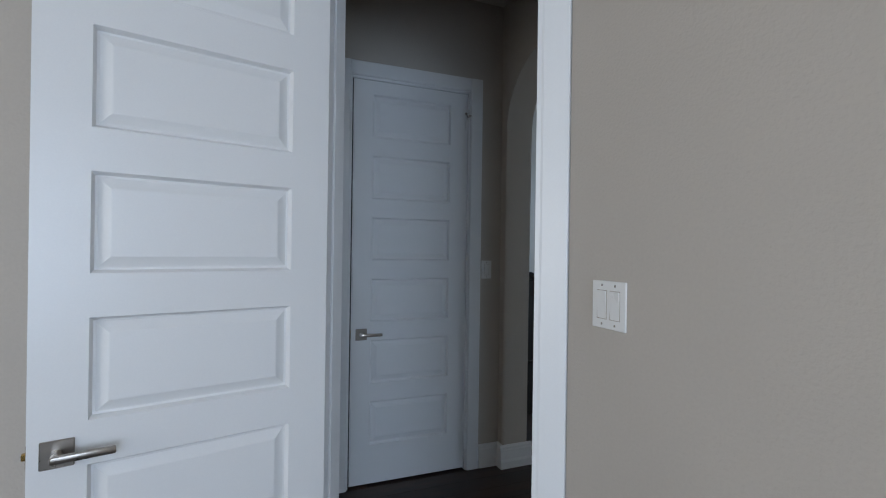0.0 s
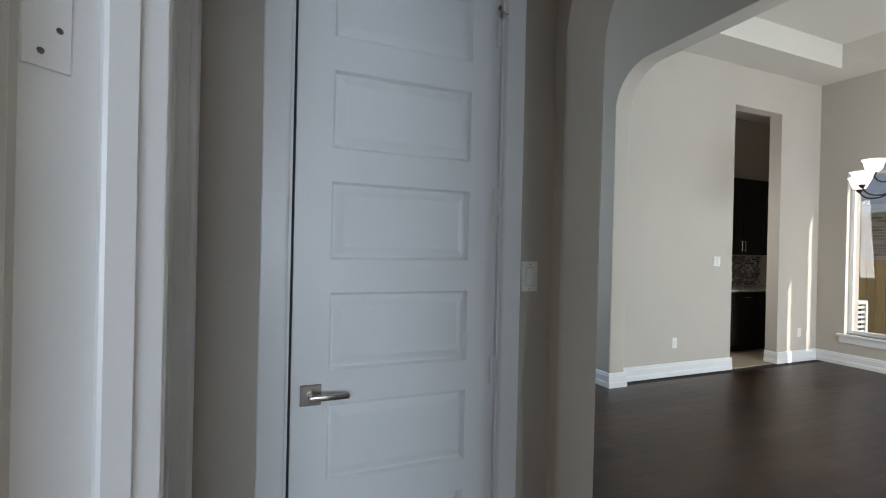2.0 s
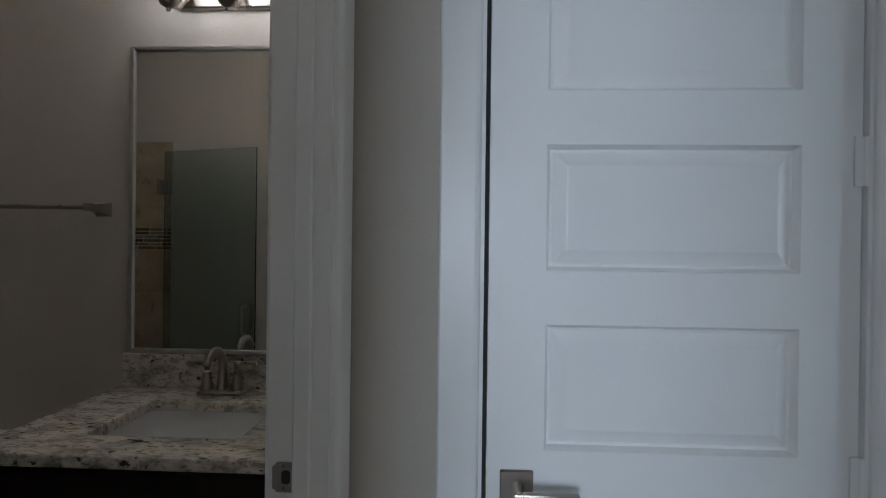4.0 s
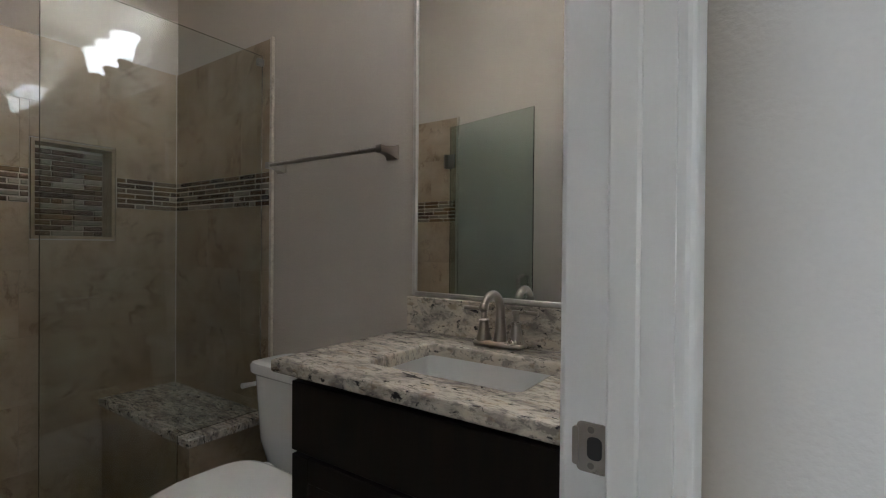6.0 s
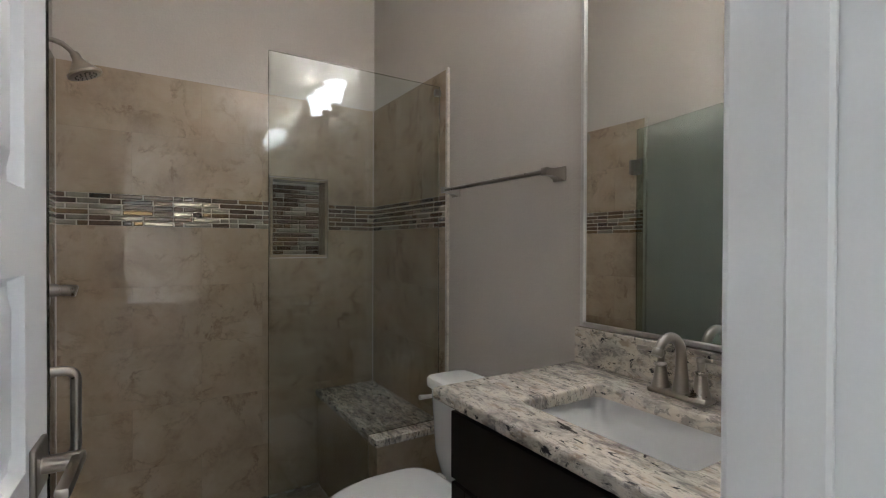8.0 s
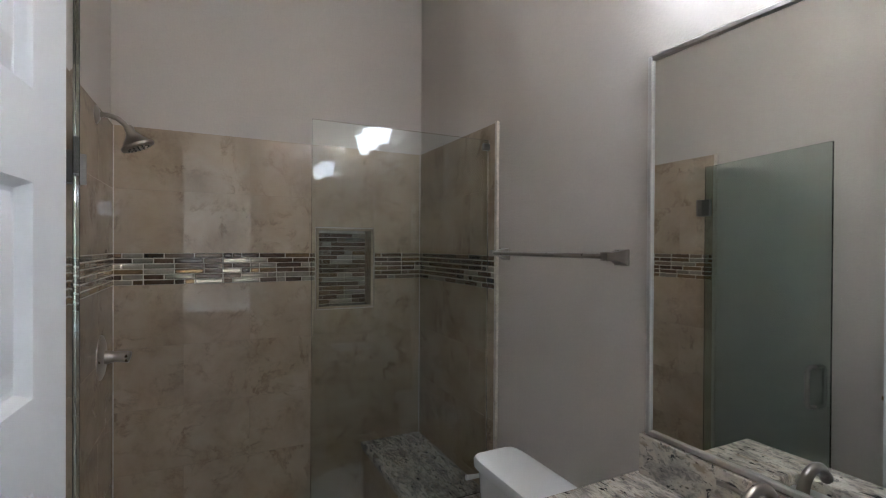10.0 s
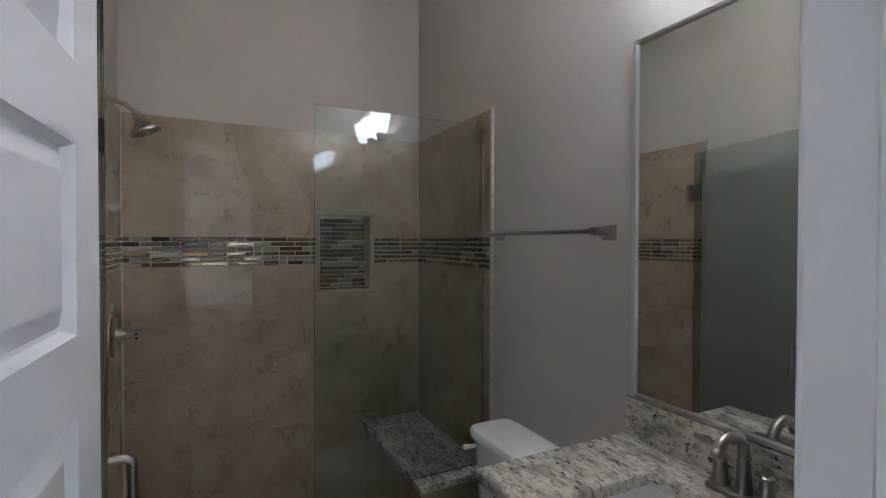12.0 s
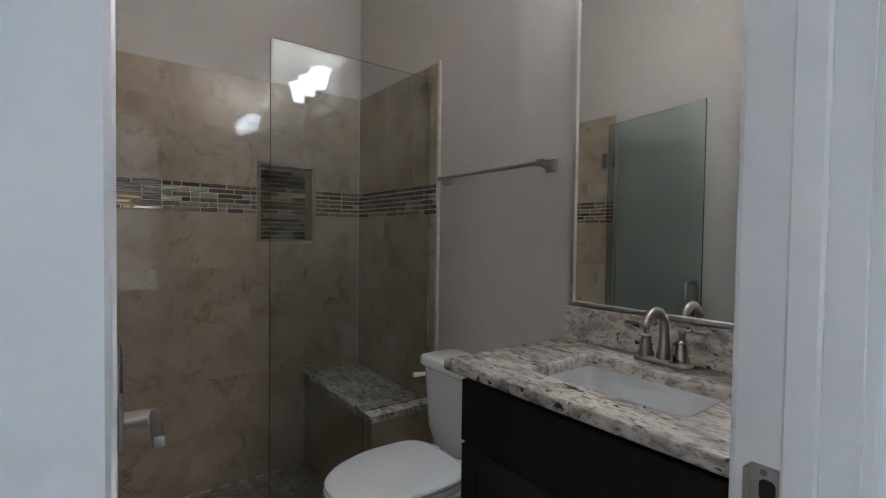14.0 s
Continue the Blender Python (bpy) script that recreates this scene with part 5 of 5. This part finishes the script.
# ---- dining room: windows, chandelier ----
# window_3 stands out of view, added only to carry a lamp.
for i, (a, b) in enumerate(WINDOWS):
    win = thing("window_%d" % (i + 1), "tall white-framed dining room window, the third one unseen and added", "window", Matrix.Translation((7.80, (a + b) / 2, 0)), "dining room windows", "structure")
    h = (b - a) / 2
    bm = bmesh.new()
    for p, q in (((-h, WZ0), (-h + 0.05, WZ1)), ((h - 0.05, WZ0), (h, WZ1)), ((-h + 0.05, WZ0), (h - 0.05, WZ0 + 0.05)), ((-h + 0.05, WZ1 - 0.05), (h - 0.05, WZ1))):
        box(bm, (0.075, p[0], p[1]), (0.115, q[0], q[1]), None, 0.003)
    part("frame", bm, WHITE, win)
    for z0, z1 in ((WZ0 + 0.05, WZ1 - 0.05),):
        bm = bmesh.new()
        box(bm, (0.092, -h + 0.05, z0), (0.097, h - 0.05, z1))
        pn = part("pane", bm, PANE, win)
        pn.visible_shadow = False
    bm = bmesh.new()
    box(bm, (-0.045, -h - 0.07, WZ0 - 0.030), (0.075, h + 0.07, WZ0), None, 0.006, 2)
    part("sill", bm, WHITE, win, "white painted wooden sill")
    bm = bmesh.new()
    box(bm, (-0.018, -h - 0.05, WZ0 - 0.115), (-0.001, h + 0.05, WZ0 - 0.031), None, 0.004, 2)
    part("apron", bm, WHITE, win)

BRONZE = material("dark_bronze", (0.10, 0.075, 0.06), 0.4, metal=1.0, vary=0.15, scale=30)
chand = thing("chandelier", "bronze two-tier chandelier with upturned white glass shades", "chandelier", Matrix.Translation((6.04, 3.685, 0)))
bm = bmesh.new()
tube(bm, [(0, 0, 2.75), (0, 0, DIN_H + 0.285)], 0.008, 8)
part("rod", bm, BRONZE, chand, "", True)
bm = lathe(bmesh.new(), [(0.0, 1.90), (0.02, 1.92), (0.03, 1.95), (0.015, 1.99), (0.03, 2.05), (0.05, 2.12), (0.025, 2.20), (0.018, 2.40), (0.035, 2.50), (0.02, 2.60), (0.012, 2.76), (0, 2.77)], None, 20)
part("column", bm, BRONZE, chand, "", True)
bm = lathe(bmesh.new(), [(0.0, DIN_H + 0.289), (0.065, DIN_H + 0.289), (0.06, DIN_H + 0.275), (0.02, DIN_H + 0.26), (0, DIN_H + 0.258)], None, 20)
part("canopy", bm, BRONZE, chand, "", True)
for tier, (count, rad0, z, a0) in enumerate(((6, 0.40, 2.055, 88), (3, 0.26, 2.19, 115))):
    for i in range(count):
        a = radians(a0 + 360 * i / count)
        c, s = math.cos(a), math.sin(a)
        bm = bmesh.new()
        rz = [(0.02, 0.07), (0.15, 0.03), (0.30, -0.02), (0.45, -0.065), (0.60, -0.09), (0.75, -0.095), (0.88, -0.08), (0.96, -0.05), (1.0, -0.02)]
        tube(bm, [(f * rad0 * c, f * rad0 * s, z + dz) for f, dz in rz], 0.007, 8)
        arm = part("arm", bm, BRONZE, chand, "", True)
        o = Matrix.Translation((rad0 * c, rad0 * s, z))
        bm = lathe(bmesh.new(), [(0.0, -0.035), (0.008, -0.032), (0.024, -0.018), (0.028, 0.002), (0, 0.003)], o, 14)
        part("cup", bm, BRONZE, arm, "", True)
        bm = lathe(bmesh.new(), [(0.026, 0.0), (0.050, 0.012), (0.066, 0.045), (0.074, 0.085), (0.088, 0.112), (0.092, 0.114), (0.086, 0.108), (0.070, 0.085), (0.062, 0.046), (0.047, 0.016), (0.0, 0.006)], o, 24)
        part("shade", bm, OPAL, chand, "white frosted glass shade", True)

# ---- kitchen beyond the passage ----
KY = 6.0
for i, (x0, x1) in enumerate(((6.49, 7.01), (7.01, 7.53), (7.53, 8.05), (8.05, 8.57))):
    base = thing("base_cabinet", "espresso stained wooden base cabinet with one drawer", "cabinet", Matrix.Translation((x0, KY, 0)), "kitchen base cabinets")
    w = x1 - x0
    bm = bmesh.new()
    box(bm, (0.001, 0, 0.10), (w - 0.001, 0.60, 0.865), None, 0.002)
    box(bm, (0.001, 0.06, 0.003), (w - 0.001, 0.60, 0.10))
    part("body", bm, ESPRESSO, base)
    d = shaker_front(base, "drawer", 0.003, w - 0.003, 0.70, 0.86, 0.0, 0.04)
    bar_pull(d, (w / 2 - 0.055, -0.019, 0.79), (w / 2 + 0.055, -0.019, 0.79))
    d = shaker_front(base, "door", 0.003, w - 0.003, 0.11, 0.695)
for i, x0 in enumerate((6.51, 7.03, 7.55, 8.07)):
    up = thing("wall_cabinet", "espresso stained wooden wall cabinet with a framed door", "cabinet", Matrix.Translation((x0, 6.27, 0)), "kitchen wall cabinets")
    w = 0.52
    bm = bmesh.new()
    box(bm, (0.001, 0, 1.40), (w - 0.001, 0.345, 2.56), None, 0.002)
    part("body", bm, ESPRESSO, up)
    d = shaker_front(up, "door", 0.003, w - 0.003, 1.405, 2.555)
    hx = w - 0.035 if i % 2 else 0.035
    bar_pull(d, (hx, -0.019, 1.47), (hx, -0.019, 1.60))
bm = bmesh.new()
box(bm, (6.47, KY - 0.03, 0.867), (8.60, 6.617, 0.900), None, 0.004, 2)
tagged(finish("countertop", bm, GRANITE), "pale polished granite kitchen countertop", "countertop")
splash = thing("kitchen_backsplash", "small mixed glass and stone mosaic backsplash tiles", "backsplash", None)
bm = bmesh.new()
box(bm, (6.5, 6.614, 0.901), (8.6, 6.6195, 1.40))
part("grout_bed", bm, DARK_GROUT, splash)
SPL = [sliver(0.058, 0.017, mm, 0.005) for mm in (material("grey_glass_mosaic", (0.20, 0.22, 0.23), 0.1, vary=0.1, random_tint=0.3), material("pale_stone_mosaic", (0.42, 0.39, 0.34), 0.3, vary=0.1, random_tint=0.2), MOSAIC_STONE)]
rng = random.Random(9)
for r in range(14):
    for c in range(20):
        x = 7.30 + 0.062 * c + (0.031 if r % 2 else 0)
        piece("mosaic_tile", rng.choice(SPL), splash, Matrix.Translation((x, 6.6135, 0.925 + r * 0.0335)) @ Matrix.Rotation(math.pi, 4, "Z") @ Matrix.Diagonal((1, 1, 1.75, 1)))

# ---- outside the dining room windows ----
GRASS = material("dry_lawn", (0.13, 0.12, 0.055), 0.9, vary=0.3, scale=12, bump=0.6, bump_scale=60)
bm = bmesh.new()
box(bm, (-400, -400, -0.30), (400, 400, -0.20))
tagged(finish("ground", bm, GRASS), "dry lawn round the house", "ground", "", "structure")
CEDAR = wood("new_cedar_boards", (0.42, 0.26, 0.10), (0.56, 0.38, 0.17), 0.7, 8.0, 8.0, 0.15, axis=2)
fence = thing("fence", "new yellow cedar picket fence between the houses", "fence", Matrix.Translation((11.2, 0, -0.2)))
bm = bmesh.new()
box(bm, (-0.009, -0.069, 0.0), (0.009, 0.069, 1.55), None, 0.002)
board = part("board", bm, CEDAR, fence)
board.matrix_basis = Matrix.Translation((0, 0.5, 0))
for i in range(1, 62):
    piece("board", board.data, fence, Matrix.Translation((0, 0.5 + 0.142 * i, 0.006 * ((i * 7) % 3))))
for z in (0.3, 1.2):
    bm = bmesh.new()
    box(bm, (0.010, 0.4, z), (0.048, 9.3, z + 0.09))
    part("rail", bm, CEDAR, fence)
BRICK = material("brown_brick", (0.45, 0.35, 0.28), 0.85, vary=0.15, scale=30, bump=0.4, bump_scale=200, random_tint=0.35)
MORTAR = material("pale_mortar", (0.65, 0.63, 0.60), 0.9, vary=0.08, scale=20)
SHINGLE = material("grey_blue_shingles", (0.20, 0.22, 0.255), 0.9, vary=0.3, scale=9, bump=0.6, bump_scale=80)
house = thing("neighbour_house", "brown brick house with a grey shingle roof next door", "house", Matrix.Translation((13.6, 0, -0.2)))
bm = bmesh.new()
box(bm, (0, -1.0, 0), (5.0, 12.0, 2.66))
part("wall", bm, MORTAR, house, "pale mortar between the bricks")
bm = bmesh.new()
box(bm, (-0.014, -0.096, -0.028), (0.0, 0.096, 0.028))
brick = part("brick", bm, BRICK, house)
brick.matrix_basis = Matrix.Translation((0, 4.9, 1.4))
n = 0
for r in range(18):
    for c in range(17):
        if n < 295:
            piece("brick", brick.data, house, Matrix.Translation((0, 5.1 + 0.204 * c + (0.102 if r % 2 else 0), 1.40 + 0.068 * r)))
            n += 1
bm = bmesh.new()
v = [bm.verts.new(q) for q in ((-0.45, -1.5, 2.62), (-0.45, 12.5, 2.62), (3.2, 12.5, 5.0), (3.2, -1.5, 5.0), (-0.45, -1.5, 2.74), (-0.45, 12.5, 2.74), (3.2, 12.5, 5.12), (3.2, -1.5, 5.12))]
for q in ((0, 1, 2, 3), (7, 6, 5, 4), (0, 4, 5, 1), (2, 6, 7, 3), (1, 5, 6, 2), (0, 3, 7, 4)):
    bm.faces.new([v[k] for k in q])
part("roof", bm, SHINGLE, house, "grey shingle roof")
course = None
for i in range(22):
    m = Matrix.Translation((-0.45 + 0.150 * i, 5.5, 2.745 + 0.0978 * i)) @ Matrix.Rotation(-math.atan2(2.38, 3.65), 4, "Y")
    if course is None:
        bm = bmesh.new()
        box(bm, (-0.01, -6.5, 0.0), (0.18, 6.5, 0.012))
        course = part("shingle", bm, SHINGLE, house)
        course.matrix_basis = m
    else:
        piece("shingle", course.data, house, m)
bm = bmesh.new()
box(bm, (-0.47, -1.5, 2.58), (-0.45, 12.5, 2.75))
part("fascia", bm, WHITE, house, "white fascia board")
ac = thing("air_conditioner", "pale metal outdoor air conditioner with a slatted side", "air conditioner", Matrix.Translation((9.6, 6.15, -0.2)))
bm = bmesh.new()
box(bm, (-0.36, -0.36, 0.02), (0.36, 0.36, 0.10))
box(bm, (-0.36, -0.36, 0.84), (0.36, 0.36, 0.90), None, 0.01)
for sx in (-0.33, 0.33):
    for sy in (-0.33, 0.33):
        box(bm, (sx - 0.03, sy - 0.03, 0.10), (sx + 0.03, sy + 0.03, 0.84))
part("cabinet", bm, PLASTIC, ac)
bm = bmesh.new()
box(bm, (-0.30, -0.30, 0.10), (0.30, 0.30, 0.84))
part("core", bm, BLACK, ac, "dark coil")
for i in range(9):
    bm = bmesh.new()
    z = 0.15 + i * 0.078
    box(bm, (-0.345, -0.30, z), (-0.335, 0.30, z + 0.04))
    box(bm, (-0.30, -0.345, z), (0.30, -0.335, z + 0.04))
    part("louver", bm, PLASTIC, ac)

# ---- small pieces of the floors, last ----
floor_ob = bpy.data.objects["floor"]
rng = random.Random(2)
PLANK = {}
for r in range(52):
    y0 = 0.70 + r * 0.13
    edge = 0.415 if y0 < 3.05 else 1.94
    x = edge - rng.random() * 1.1
    end = 7.80 if y0 < 5.24 else 4.09
    while x < end and y0 < 7.4:
        L = rng.choice((1.2, 1.5, 1.8))
        if L not in PLANK:
            bm = bmesh.new()
            box(bm, (0.0004, 0.0003, -0.012), (L - 0.0004, 0.1297, 0.0), None, 0.0006)
            me = bpy.data.meshes.new("plank")
            bmesh.ops.recalc_face_normals(bm, faces=bm.faces)
            bm.to_mesh(me)
            bm.free()
            me.materials.append(FLOORWOOD)
            PLANK[L] = me
        a, b = max(x, edge), min(x + L, end)
        if b - a > 0.02:
            piece("plank", PLANK[L], floor_ob, Matrix.Translation((a, y0, 0.0)) @ Matrix.Diagonal(((b - a) / L, 1, 1, 1)))
        x += L
# hexagonal stones of the shower floor
bath_floor = bpy.data.objects["floor_bath"]
bm = bmesh.new()
R = 0.0262
low = [bm.verts.new((R * math.cos(radians(60 * i + 30)), R * math.sin(radians(60 * i + 30)), -0.002)) for i in range(6)]
mid = [bm.verts.new((R * math.cos(radians(60 * i + 30)), R * math.sin(radians(60 * i + 30)), 0.002)) for i in range(6)]
up = [bm.verts.new((0.88 * R * math.cos(radians(60 * i + 30)), 0.88 * R * math.sin(radians(60 * i + 30)), 0.0042)) for i in range(6)]
bm.faces.new(up)
for i in range(6):
    j = (i + 1) % 6
    bm.faces.new((low[i], low[j], mid[j], mid[i]))
    bm.faces.new((mid[i], mid[j], up[j], up[i]))
hexm = bpy.data.meshes.new("hexagon_tile")
bm.to_mesh(hexm)
bm.free()
hexm.materials.append(PEBBLE)
n = 0
for r in range(24):
    for c in range(13):
        x, y = -1.895 + 0.0495 * c + (0.0247 if r % 2 else 0), 3.245 - 0.0429 * r
        if x < -1.285 and y > 2.2 and n < 300:
            piece("hexagon_tile", hexm, bath_floor, Matrix.Translation((x, y, 0)))
            n += 1
